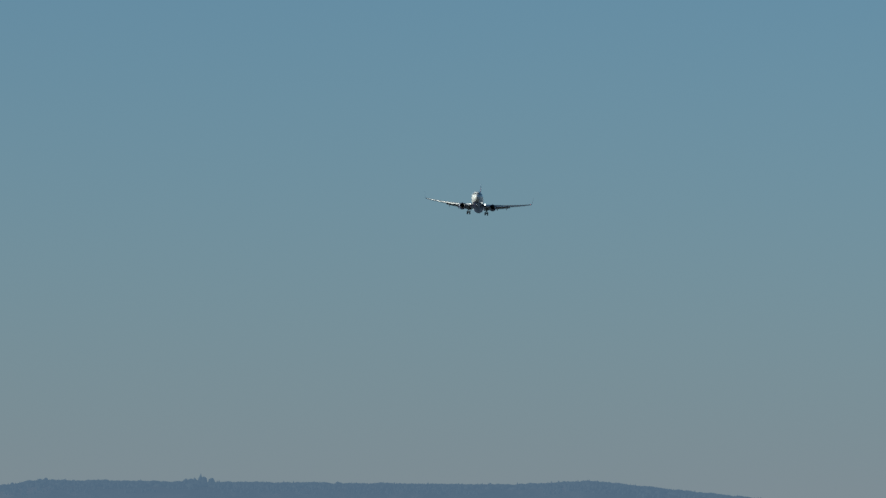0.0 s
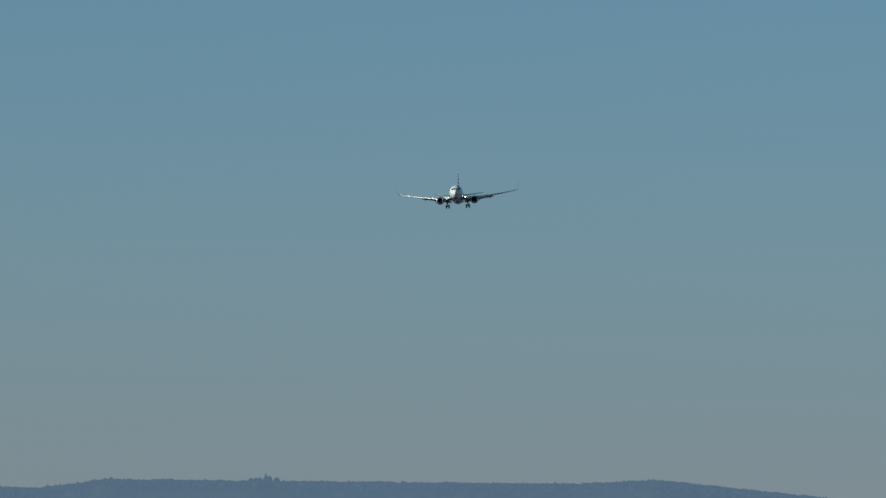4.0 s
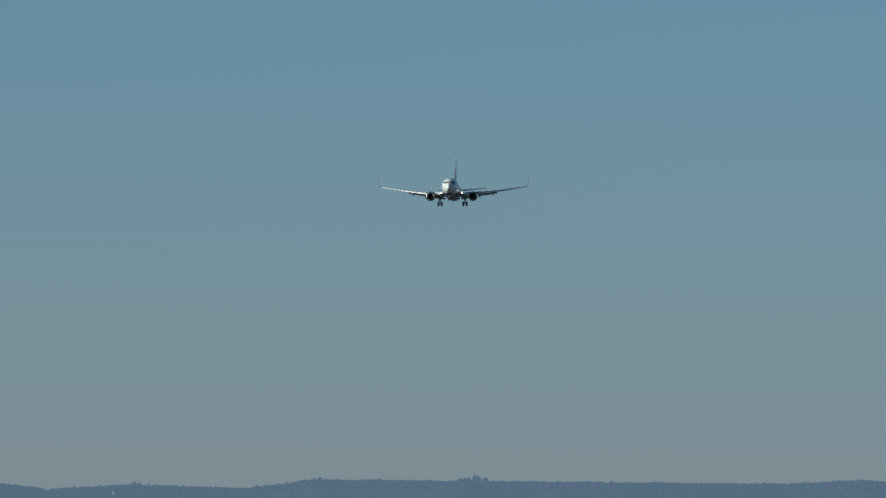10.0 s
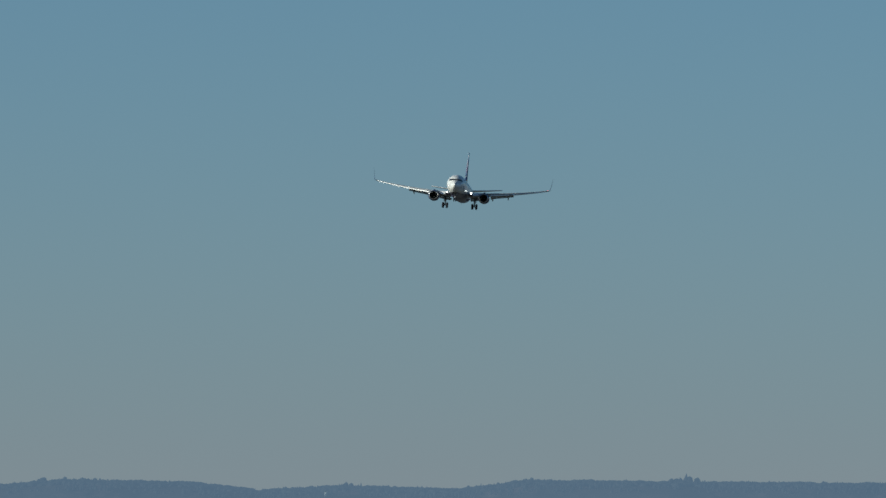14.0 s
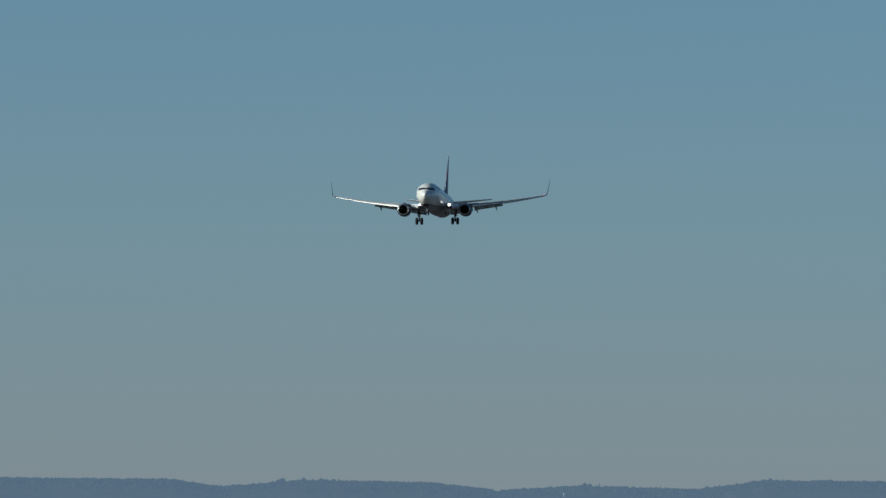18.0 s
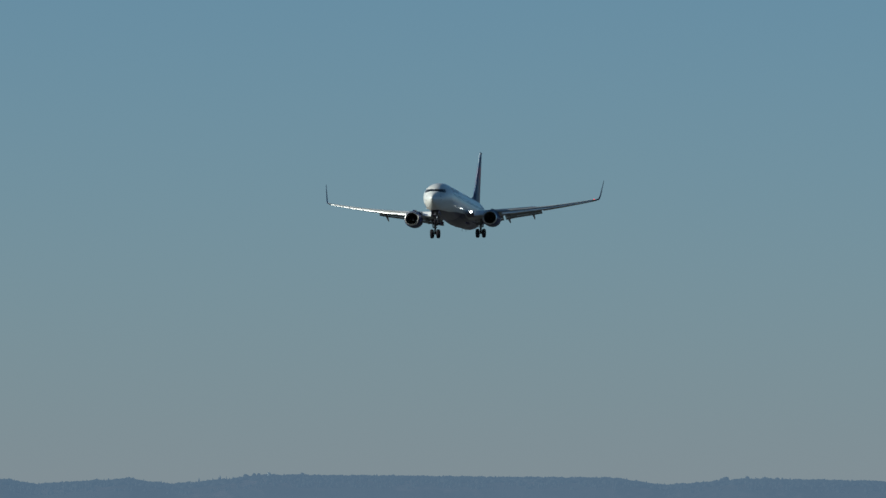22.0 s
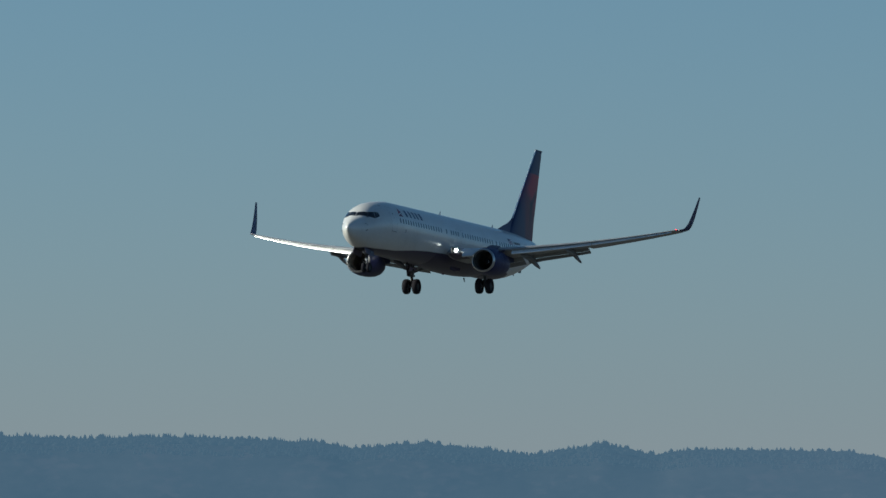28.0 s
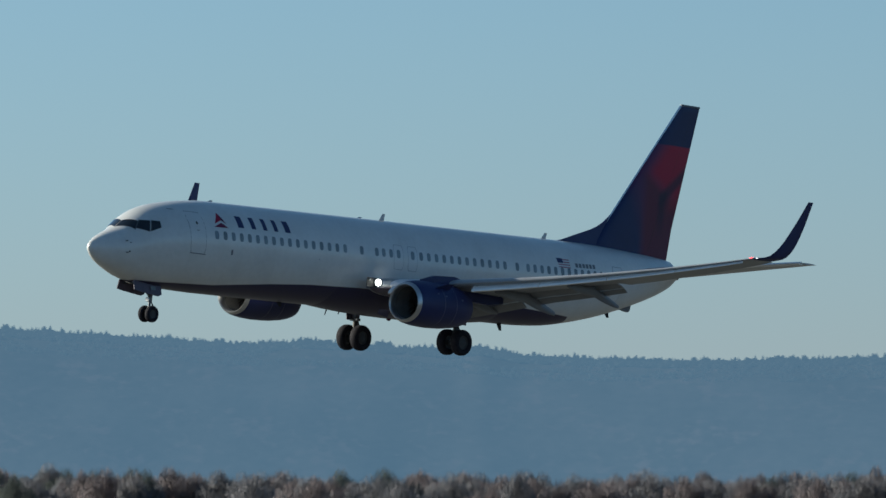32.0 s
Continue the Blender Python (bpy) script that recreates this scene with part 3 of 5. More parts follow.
def build_wing(plane, side):
    hand_name = "port" if side > 0 else "starboard"
    bm = bmesh.new()
    loft(bm, [mirrored(wing_ring(y, 0.0, 0.74), side) for y in (0.6, 1.88, 3.8, 5.8, 7.5, 9.2, 10.6)])
    loft(bm, [mirrored(wing_ring(y, 0.0, 0.995), side) for y in (10.6, 12, 13.5, 15, 16.2, 17.16)])
    wing = part("wing", bm, GREY, plane, "swept grey wing with lowered flaps, " + hand_name + " side")
    # blended winglet
    bm = bmesh.new()
    rings = []
    z0 = wing_line(17.16)[2]
    for k in range(15):
        u = k / 14
        knots = [0, 0.18, 0.32, 0.6, 1]
        le = glide(u, knots, [23.75, 24.45, 24.95, 25.68, 26.46])
        c = glide(u, knots, [25.2, 25.62, 26.0, 26.44, 26.80]) - le
        y, z = glide(u, knots, [17.16, 17.44, 17.55, 17.71, 17.9]), z0 + glide(u, knots, [0, 0.15, 0.50, 1.44, 2.72])
        tilt = glide(u, knots, [0.08, 0.75, 1.2, 1.42, 1.45])
        n = 8
        us = [(1 - math.cos(math.pi * i / n)) / 2 for i in range(n + 1)]
        pts = [(v, foil(v, 0.055) * c) for v in reversed(us)] + [(v, -foil(v, 0.055) * c) for v in us[1:]]
        rings.append([Vector((X(le + v * c), (y - w * math.sin(tilt)) * side, z + w * math.cos(tilt))) for v, w in pts])
    loft(bm, rings)
    part("winglet", bm, BLUE, wing, "tall deep blue winglet")
    # flaps, in two slotted panels each
    for a, b in ((2.05, 5.7), (5.95, 10.45)):
        ys = [a + (b - a) * k / 4 for k in range(5)]
        bm = bmesh.new()
        loft(bm, [mirrored(flap_section(y, 0.74, 0.19, 0.005, 0.006, 19), side) for y in ys])
        part("flap", bm, FLAP_GREY, wing, "lowered grey wing flap")
        bm = bmesh.new()
        loft(bm, [mirrored(flap_section(y, 0.74, 0.10, 0.18, 0.072, 33), side) for y in ys])
        part("aft_flap", bm, FLAP_GREY, wing, "lowered rear flap panel")
    bm = bmesh.new()
    grid = [[wing_point(y, u, True) + Vector((0, 0, 0.006)) for u in (0.77, 0.84, 0.92, 0.985)] for y in (11.0, 12.6, 14.4, 16.2)]
    sheet(bm, grid, side)
    part("aileron", bm, GREY_LIGHT, wing, "grey aileron panel")
    # spoiler panels on the upper surface
    for a, b in ((6.3, 7.3), (7.37, 8.37), (8.44, 9.44), (9.5, 10.4)):
        bm = bmesh.new()
        sheet(bm, [[wing_point(y, u, True) + Vector((0, 0, 0.006)) for u in (0.58, 0.66, 0.735)] for y in (a, (a + b) / 2, b)], side)
        part("spoiler", bm, GREY_LIGHT, wing)
    # slats: bright leading-edge shells moved forward and down
    for a, b in ((6.05, 8.7), (8.75, 11.4), (11.45, 14.1), (14.15, 16.75)):
        bm = bmesh.new()
        rings = []
        for k in range(4):
            y = a + (b - a) * k / 3
            le, c, z, th = wing_line(y)
            shift = Vector((0.027 * c + 0.02, 0, -0.002 * c))
            hinge = wing_point(y, 0.18, True)
            droop = Matrix.Rotation(radians(29), 3, "Y")
            shell = [wing_point(y, u, True) for u in (0.18, 0.13, 0.08, 0.05, 0.028, 0.012, 0.003, 0.0)] + [wing_point(y, u, False) for u in (0.006, 0.02, 0.045, 0.07)]
            shell += [wing_point(y, u, True) - Vector((0, 0, 0.03)) for u in (0.05, 0.13)]
            rings.append(mirrored([hinge + droop @ (p - hinge) + shift for p in shell], side))
        loft(bm, rings)
        part("slat", bm, SLAT_METAL, wing, "bright bare-metal slat, lowered")
    # drooped leading-edge flap between the body and the engine
    bm = bmesh.new()
    rings = []
    for y in (2.75, 3.35, 3.95):
        le, c, z, th = wing_line(y)
        p = wing_point(y, 0.02, False)
        rings.append(mirrored([p + Vector(v) for v in ((0.0, 0, 0.0), (0.28, 0, -0.24), (0.37, 0, -0.28), (0.45, 0, -0.23), (0.41, 0, -0.15), (0.1, 0, 0.13))], side))
    loft(bm, rings)
    part("leading_edge_flap", bm, SLAT_METAL, wing, "bright bare-metal leading-edge flap, drooped")
    # bare-metal cap on the fixed leading edge between the body and the engine
    bm = bmesh.new()
    rings = []
    for y in (2.62, 3.1, 3.6, 4.05):
        top = [wing_point(y, u, True) + Vector((0.012, 0, 0.012)) for u in (0.11, 0.07, 0.04, 0.02, 0.008, 0.0)]
        low = [wing_point(y, u, False) + Vector((0.012, 0, -0.012)) for u in (0.006, 0.015)]
        back = [wing_point(y, 0.015, False) + Vector((-0.02, 0, 0.01)), wing_point(y, 0.11, True) + Vector((0, 0, -0.02))]
        rings.append(mirrored(top + low + back, side))
    loft(bm, rings)
    part("leading_edge_cap", bm, SLAT_METAL, wing, "bright bare-metal leading-edge cap")
    # dark fairing under the root of the leading edge
    bm = bmesh.new()
    slab(bm, [[wing_point(y, u, False) + Vector((0.02 - 0.06 * u, 0, -0.03)) for u in (0.004, 0.03, 0.08, 0.16, 0.26)] for y in (1.75, 2.1, 2.45, 2.72)], 0.03, side)
    part("root_fairing", bm, BELLY, wing, "dark fairing under the wing root")
    # flap-track fairings
    for y, r, s0, s1, low in ((6.35, 0.21, 19.6, 23.75, 0.74), (9.4, 0.18, 20.8, 24.4, 0.72), (3.95, 0.18, 20.0, 22.7, 0.42)):
        bm = bmesh.new()
        rings = []
        for k in range(13):
            u = k / 12
            s = s0 + (s1 - s0) * u
            le, c, z, th = wing_line(y)
            under = wing_point(y, min(0.74, max(0.05, (s - le) / c)), False).z
            q = max(0, u - 0.5) / 0.5
            rr = r * max(0.03, math.sin(math.pi * min(0.97, u * 0.9 + 0.04)) ** 0.6)
            zc = under - 0.12 - low * q * 0.9 - 0.1 * math.sin(math.pi * u)
            rings.append([Vector((X(s), (y + rr * 0.75 * math.cos(2 * math.pi * j / 12)) * side, zc + rr * 1.15 * math.sin(2 * math.pi * j / 12))) for j in range(12)])
        loft(bm, rings)
        part("flap_track_fairing", bm, FLAP_GREY, wing, "canoe-shaped fairing drooping with the flap")
    # lamps
    le, c, z, th = wing_line(2.25)
    for yy, r, s, zz in ((2.40, 0.145, 16.30, 2.51), (2.16, 0.05, 15.95, 2.62)):
        bm = bmesh.new()
        aim = Vector((math.cos(radians(14)), math.sin(radians(14)) * side, 0.0)).to_track_quat("Z", "Y").to_matrix().to_4x4()
        seat = Matrix.Translation((X(s), yy * side, zz)) @ aim
        rings = [[seat @ Vector((q * r * math.cos(a), q * r * math.sin(a), h * r)) for a in [2 * math.pi * k / 20 for k in range(20)]] for q, h in ((1.0, 0.0), (0.8, 0.10), (0.45, 0.17), (0.05, 0.2))]
        loft(bm, rings)
        lit, lip = side > 0 or r > 0.1, 0.12 if r > 0.1 else 1.4
        lamp = part("landing_light", bm, (LAMP if side > 0 and r > 0.1 else SIDE_LAMP) if lit else LENS, plane, "glowing white landing light in the wing root" if lit else "clear landing-light lens in the wing root")
        bm = bmesh.new()
        loft(bm, [[seat @ Vector((q * r * math.cos(a), q * r * math.sin(a), h * r)) for a in [2 * math.pi * k / 20 for k in range(20)]] for q, h in ((1.22, -0.7), (1.22, lip), (1.03, lip), (1.03, -0.05))], caps=False)
        part("lamp_rim", bm, STEEL, lamp, "grey metal lamp ring")
    # plate added inboard of the lamp to block its spill onto the fuselage
    bm = bmesh.new()
    slab(bm, [[Vector((X(s), 2.195, 2.51 + h)) for s in (16.55, 16.2, 15.78)] for h in (-0.2, 0.0, 0.2)], 0.03, side)
    part("lamp_shield", bm, DARK, plane, "dark plate added to keep the landing light's spill off the fuselage")
    bm = bmesh.new()
    bmesh.ops.create_uvsphere(bm, u_segments=10, v_segments=6, radius=0.07, matrix=Matrix.Translation((X(23.85), 17.05 * side, wing_line(17.15)[2] + 0.02)) @ Matrix.Diagonal((1.6, 1.3, 0.8, 1)))
    part("wingtip_light", bm, NAV_RED if side > 0 else LENS, wing, "glowing red wingtip light" if side > 0 else "clear wingtip lamp")
    bm = bmesh.new()
    bmesh.ops.create_uvsphere(bm, u_segments=10, v_segments=6, radius=0.035, matrix=Matrix.Translation((X(23.98), 17.22 * side, wing_line(17.15)[2] + 0.04)) @ Matrix.Diagonal((1.6, 1.2, 0.8, 1)))
    part("wingtip_strobe", bm, STROBE if side > 0 else LENS, wing, "white wingtip strobe lens")
    return wing


# ---- engine ----
def build_engine(plane, side):
    cy, cz = 4.97 * side, 1.63
    root = new("engine")
    root.parent = plane
    tagged(root, "turbofan engine in a deep blue nacelle")

    def turn(profile, n=40, flat=True):
        rings = []
        for s, r in profile:
            ring = []
            for k in range(n):
                a = 2 * math.pi * k / n
                low = 0.94 if flat and math.cos(a) < 0 else 1.0
                wide = 1.03 if flat else 1.0
                ring.append((X(s), cy + r * wide * math.sin(a), cz + r * low * math.cos(a)))
            rings.append(ring)
        return rings

    bm = bmesh.new()
    loft(bm, turn([(15.24, .910), (15.32, .938), (15.42, .965), (15.8, 1.02), (16.4, 1.055), (17.1, 1.045), (17.7, 1.005), (18.2, .945), (18.6, .86), (18.85, .775), (18.85, .745), (18.3, .80)]), caps=False)
    part("nacelle", bm, BLUE, root, "glossy deep blue nacelle")
    bm = bmesh.new()
    loft(bm, turn([(15.24, .910), (15.16, .88), (15.09, .835), (15.07, .80), (15.10, .77), (15.2, .745), (15.42, .735)]), caps=False)
    part("inlet_lip", bm, LIP, root, "bright bare-metal inlet lip")
    bm = bmesh.new()
    loft(bm, turn([(15.42, .735), (15.8, .75), (16.15, .775), (16.35, .775), (16.9, .775)]), caps=False)
    part("inlet_duct", bm, DUCT, root, "dull grey inlet duct lining")
    bm = bmesh.new()
    bmesh.ops.create_circle(bm, cap_ends=True, segments=32, radius=.78, matrix=Matrix.Translation((X(16.7), cy, cz)) @ pose(0, 0, 0, 0, 90, 0))
    part("fan_backing", bm, DARK, root)
    bm = bmesh.new()
    for k in range(24):
        a = 2 * math.pi * k / 24
        d, e = Vector((0, math.sin(a), math.cos(a))), Vector((0, math.cos(a), -math.sin(a)))
        c0 = Vector((X(16.3), cy, cz))
        vs = [bm.verts.new(c0 + d * r + e * w + Vector((dx, 0, 0))) for r, w, dx in ((.22, -.02, .06), (.76, -.10, .05), (.76, .08, -.12), (.22, .05, -.12))]
        bm.faces.new(vs)
    part("fan", bm, TITANIUM, root, "dark fan blades", smooth=False)
    bm = bmesh.new()
    loft(bm, turn([(15.85, .004), (15.95, .07), (16.1, .14), (16.3, .21), (16.5, .23)], 20, False))
    part("spinner", bm, DARK, root, "dark spinner cone")
    bm = bmesh.new()
    swirl = []
    for k in range(13):
        a, s = radians(20 * k), 16.02 + 0.011 * k
        r = glide(s, [15.85, 15.95, 16.1, 16.3, 16.5], [.004, .07, .14, .21, .23]) + 0.008
        wide = 0.035 * math.sin(math.pi * (k + 1) / 14)
        swirl.append([Vector((X(s + d) + 0.004, cy + (r + d * 0.45) * math.sin(a), cz + (r + d * 0.45) * math.cos(a))) for d in (-wide, wide)])
    sheet(bm, swirl)
    part("spinner_mark", bm, WHITE, root, "white swirl on the spinner")
    bm = bmesh.new()
    loft(bm, turn([(18.3, .58), (18.8, .52), (19.15, .45), (19.25, .43), (19.2, .40), (19.0, .41)], 28, False), caps=False)
    part("core_nozzle", bm, TITANIUM, root, "bare-metal core nozzle")
    bm = bmesh.new()
    loft(bm, turn([(18.9, .30), (19.3, .24), (19.6, .12), (19.7, .02)], 20, False))
    part("exhaust_cone", bm, TITANIUM, root)
    bm = bmesh.new()
    rings = []
    for s, z0, z1, w in ((16.1, 2.55, 2.72, .05), (17.0, 2.5, 2.95, .17), (18.2, 2.2, 3.0, .2), (19.4, 2.0, 2.75, .2), (20.6, 1.95, 2.5, .15), (21.8, 2.1, 2.4, .04)):
        rings.append([(X(s), cy - w, z0), (X(s), cy + w, z0), (X(s), cy + w * .8, z1), (X(s), cy - w * .8, z1)])
    loft(bm, rings)
    part("pylon", bm, BLUE, root, "pylon between nacelle and wing")
    # cowl seam rings and latch plates
    for s, r in ((16.62, 1.056), (17.45, 1.026)):
        bm = bmesh.new()
        loft(bm, turn([(s, r + 0.004), (s + 0.012, r + 0.007), (s + 0.024, r + 0.003)]), caps=False)
        part("cowl_seam", bm, COWL_SEAM, root, "thin pale panel seam")
    for s, a, w in ((16.25, 62, 0.05), (16.75, 66, 0.05), (17.05, 100, 0.04), (17.25, 112, 0.09), (17.9, 70, 0.07)):
        for sd in (1, -1):
            bm = bmesh.new()
            r = glide(s, [15.8, 16.4, 17.1, 17.7, 18.2], [1.02, 1.055, 1.045, 1.005, .945]) * (0.94 if a > 90 else 1.0) + 0.006
            block(bm, Matrix.Translation((X(s), cy + sd * r * 1.03 * math.sin(radians(a)), cz + r * math.cos(radians(a)))) @ pose(0, 0, 0, -sd * a, 0, 0), (w * 2, w, 0.02), 0.006)
            part("cowl_latch", bm, COWL_SEAM, root, "small pale latch plate")
    for sd in (1, -1):
        bm = bmesh.new()
        loft(bm, [[(X(s), cy + sd * (0.74 + 0.04 * k), 2.34 + 0.03 * k) for s, k in ((16.2, 0), (17.2, 0), (17.2, 1), (16.2, 1))],
                  [(X(s), cy + sd * (1.02 + 0.04 * k), 2.56 + 0.03 * k) for s, k in ((16.7, 0), (17.15, 0), (17.15, 1), (16.7, 1))]])
        part("nacelle_strake", bm, BLUE, root)


# ---- tail ----
FIN = [(33.4, 39.32, 5.15), (34.75, 39.55, 6.75), (39.55, 40.98, 12.52)]      # leading edge, trailing edge, height


def fin_line(z):
    zs = [f[2] for f in FIN]
    return float(np.interp(z, zs, [f[0] for f in FIN])), float(np.interp(z, zs, [f[1] for f in FIN]))


def fin_half(s, z):
    le, te = fin_line(z)
    u = min(1, max(0.0, (s - le) / (te - le)))
    return foil(u, 0.10) * (te - le)


def fin_paint():
    """Deep blue with a huge folded emblem in reds, its facets shaded into one another as on the real tail."""
    m = material("tail_paint", (0.014, 0.024, 0.092), 0.45, grain=0.12, scale=0.8, bump=0.02)
    nt = m.node_tree
    b = nt.nodes["Principled BSDF"]
    b.inputs["Specular IOR Level"].default_value = 0.3
    colour = b.inputs["Base Color"].links[0].from_socket
    tc, xyz = nt.nodes.new("ShaderNodeTexCoord"), nt.nodes.new("ShaderNodeSeparateXYZ")
    nt.links.new(tc.outputs["Object"], xyz.inputs[0])

    def math2(op, a, c):
        n = nt.nodes.new("ShaderNodeMath")
        n.operation = op
        for k, v in enumerate((a, c)):
            if isinstance(v, (int, float)):
                n.inputs[k].default_value = v
            else:
                nt.links.new(v, n.inputs[k])
        return n.outputs[0]

    station = math2("SUBTRACT", GEAR_STATION, xyz.outputs["X"])
    height = xyz.outputs["Z"]

    def line(a, c, d):
        """a * station + c * height + d"""
        return math2("ADD", math2("ADD", math2("MULTIPLY", station, a), math2("MULTIPLY", height, c)), d)

    def soft(v, lo, hi):
        n = nt.nodes.new("ShaderNodeMapRange")
        n.interpolation_type = "SMOOTHSTEP"
        n.inputs["From Min"].default_value, n.inputs["From Max"].default_value = lo, hi
        nt.links.new(v, n.inputs["Value"])
        return n.outputs[0]

    def over(below, tint, *masks):
        fac = masks[0]
        for k in masks[1:]:
            fac = math2("MULTIPLY", fac, k)
        n = nt.nodes.new("ShaderNodeMix")
        n.data_type = "RGBA"
        nt.links.new(fac, n.inputs["Factor"])
        nt.links.new(below, n.inputs["A"])
        n.inputs["B"].default_value = (*tint, 1)
        return n.outputs["Result"]

    under_top = soft(line(0, -1, 10.66), 0.0, 0.10)
    from_edge = line(1, -0.832, -34.75 + 6.75 * 0.832)
    fold = line(-0.596, 0.803, 0.596 * 38.5 - 0.803 * 8.1)
    colour = over(colour, (0.085, 0.022, 0.085), soft(line(1, 0.55, -36.9 - 0.55 * 6.7), -0.6, 1.3), under_top)
    colour = over(colour, (0.112, 0.015, 0.048), soft(line(1, 0.0, -36.92), -0.15, 0.65), soft(line(-0.52, -1, 9.40 + 0.52 * 37.1), -0.2, 0.4))
    colour = over(colour, (0.36, 0.007, 0.045), soft(line(0.52, 1, -9.20 - 0.52 * 37.1), -0.35, 0.65), soft(from_edge, 0.0, 1.25), under_top)
    colour = over(colour, (0.018, 0.012, 0.045), math2("MULTIPLY", soft(math2("SUBTRACT", 0.46, math2("ABSOLUTE", fold, 0.0)), 0.0, 0.40), 0.8), soft(station, 38.1, 38.5))
    colour = over(colour, (0.030, 0.012, 0.045), math2("MULTIPLY", soft(math2("SUBTRACT", 0.45, math2("ABSOLUTE", line(1, 0, -38.55), 0.0)), 0.0, 0.35), 0.7), soft(height, 6.0, 7.4), soft(line(0, -1, 8.5), 0.0, 0.3))
    colour = over(colour, (0.24, 0.009, 0.038), soft(math2("MULTIPLY", fold, -1.0), 0.25, 0.7), soft(station, 38.8, 39.3), math2("MULTIPLY", soft(height, 7.2, 8.1), 0.8))
    nt.links.new(colour, b.inputs["Base Color"])
    return m


def build_tail(plane):
    n = 12
    us = [(1 - math.cos(math.pi * k / n)) / 2 for k in range(n + 1)]
    bm = bmesh.new()
    rings = []
    for z in (4.9, 5.15, 6.0, 6.75, 8, 9.5, 11, 12.2, 12.45, 12.52):
        le, te = fin_line(z)
        c = te - le
        k = 0.55 if z > 12.5 else 1
        rings.append([Vector((X(le + u * c), foil(u, 0.10) * c * k, z)) for u in reversed(us)] + [Vector((X(le + u * c), -foil(u, 0.10) * c * k, z)) for u in us[1:-1]])
    loft(bm, rings)
    fin = part("tail_fin", bm, fin_paint(), plane, "tall swept deep blue tail fin with red shapes")
    bm = bmesh.new()
    rings = []
    for k in range(12):
        u = k / 11
        s = 30.7 + 4.6 * u
        top = glide(s, [30.7, 31.2, 32.6, 34.2, 34.9, 35.3], [5.50, 5.56, 5.96, 6.50, 6.98, 7.35])
        low = hull(s)[0] - 0.12
        w = 0.03 + 0.17 * u
        rings.append([Vector((X(s), y, z)) for y, z in ((-w, low), (w, low), (w * .55, low * .45 + top * .55), (0.015, top), (-0.015, top), (-w * .55, low * .45 + top * .55))])
    loft(bm, rings)
    part("dorsal_fin", bm, BLUE, fin, "low blue fillet ahead of the fin")
    bm = bmesh.new()
    rings = []
    for z in (5.2, 7, 9, 11, 12.53):
        le, te = fin_line(min(z, 12.52))
        rings.append([Vector((X(le + d), y, z)) for d, y in ((-0.035, 0), (0.05, 0.045), (0.10, 0.03), (0.10, -0.03), (0.05, -0.045))])
    loft(bm, rings)
    part("fin_leading_edge", bm, SILVER, fin, "bright metal leading edge")
    bm = bmesh.new()
    le, te = fin_line(12.5)
    block(bm, pose(X((le + te) / 2 + .02), 0, 12.54), (te - le - .1, 0.14, 0.10), 0.03)
    part("fin_cap", bm, SEAM, fin)
    for side in (1, -1):
        bm = bmesh.new()
        grid = [[Vector((X(fin_line(z)[0] + (fin_line(z)[1] - fin_line(z)[0]) * u), fin_half(fin_line(z)[0] + (fin_line(z)[1] - fin_line(z)[0]) * u, z) + 0.02, z)) for u in (0.695, 0.698)] for z in (5.6, 7, 9, 11, 12.2)]
        sheet(bm, grid, side)
        part("rudder_seam", bm, DARK, fin)
    # tailplane
    for side in (1, -1):
        bm = bmesh.new()
        rings = []
        for k in range(7):
            u = k / 6
            y = 0.35 + 6.82 * u
            le, te = 36.2 + 4.0 * u, 40.2 + 1.2 * u
            z = 4.60 + 0.9 * u
            c = te - le
            th = 0.09 if u < 0.98 else 0.05
            rings.append(mirrored([Vector((X(le + v * c), y, z + foil(v, th) * c)) for v in reversed(us)] + [Vector((X(le + v * c), y, z - foil(v, th) * c)) for v in us[1:-1]], side))
        loft(bm, rings)
        stab = part("tailplane", bm, GREY_LIGHT, plane, "swept grey tailplane")
        bm = bmesh.new()
        sheet(bm, [[Vector((X(36.2 + 4 * u + (4.0 - 2.8 * u) * v), 0.35 + 6.82 * u, 4.60 + 0.9 * u + foil(v, 0.09) * (4 - 2.8 * u) + 0.006)) for v in (0.70, 0.85, 0.97)] for u in (0.22, 0.5, 0.8, 0.95)], side)
        part("elevator", bm, GREY, stab, "grey elevator panel")
        bm = bmesh.new()
        rings = []
        for u in (0.2, 0.5, 0.8, 0.99):
            le, y, z = 36.2 + 4 * u, 0.35 + 6.82 * u, 4.60 + 0.9 * u
            rings.append(mirrored([Vector((X(le + d), y, z + h)) for d, h in ((-0.03, 0), (0.04, 0.05), (0.20, 0.085), (0.20, -0.085), (0.04, -0.05))], side))
        loft(bm, rings)
        part("tailplane_edge", bm, SLAT_METAL, stab, "bright metal leading edge")


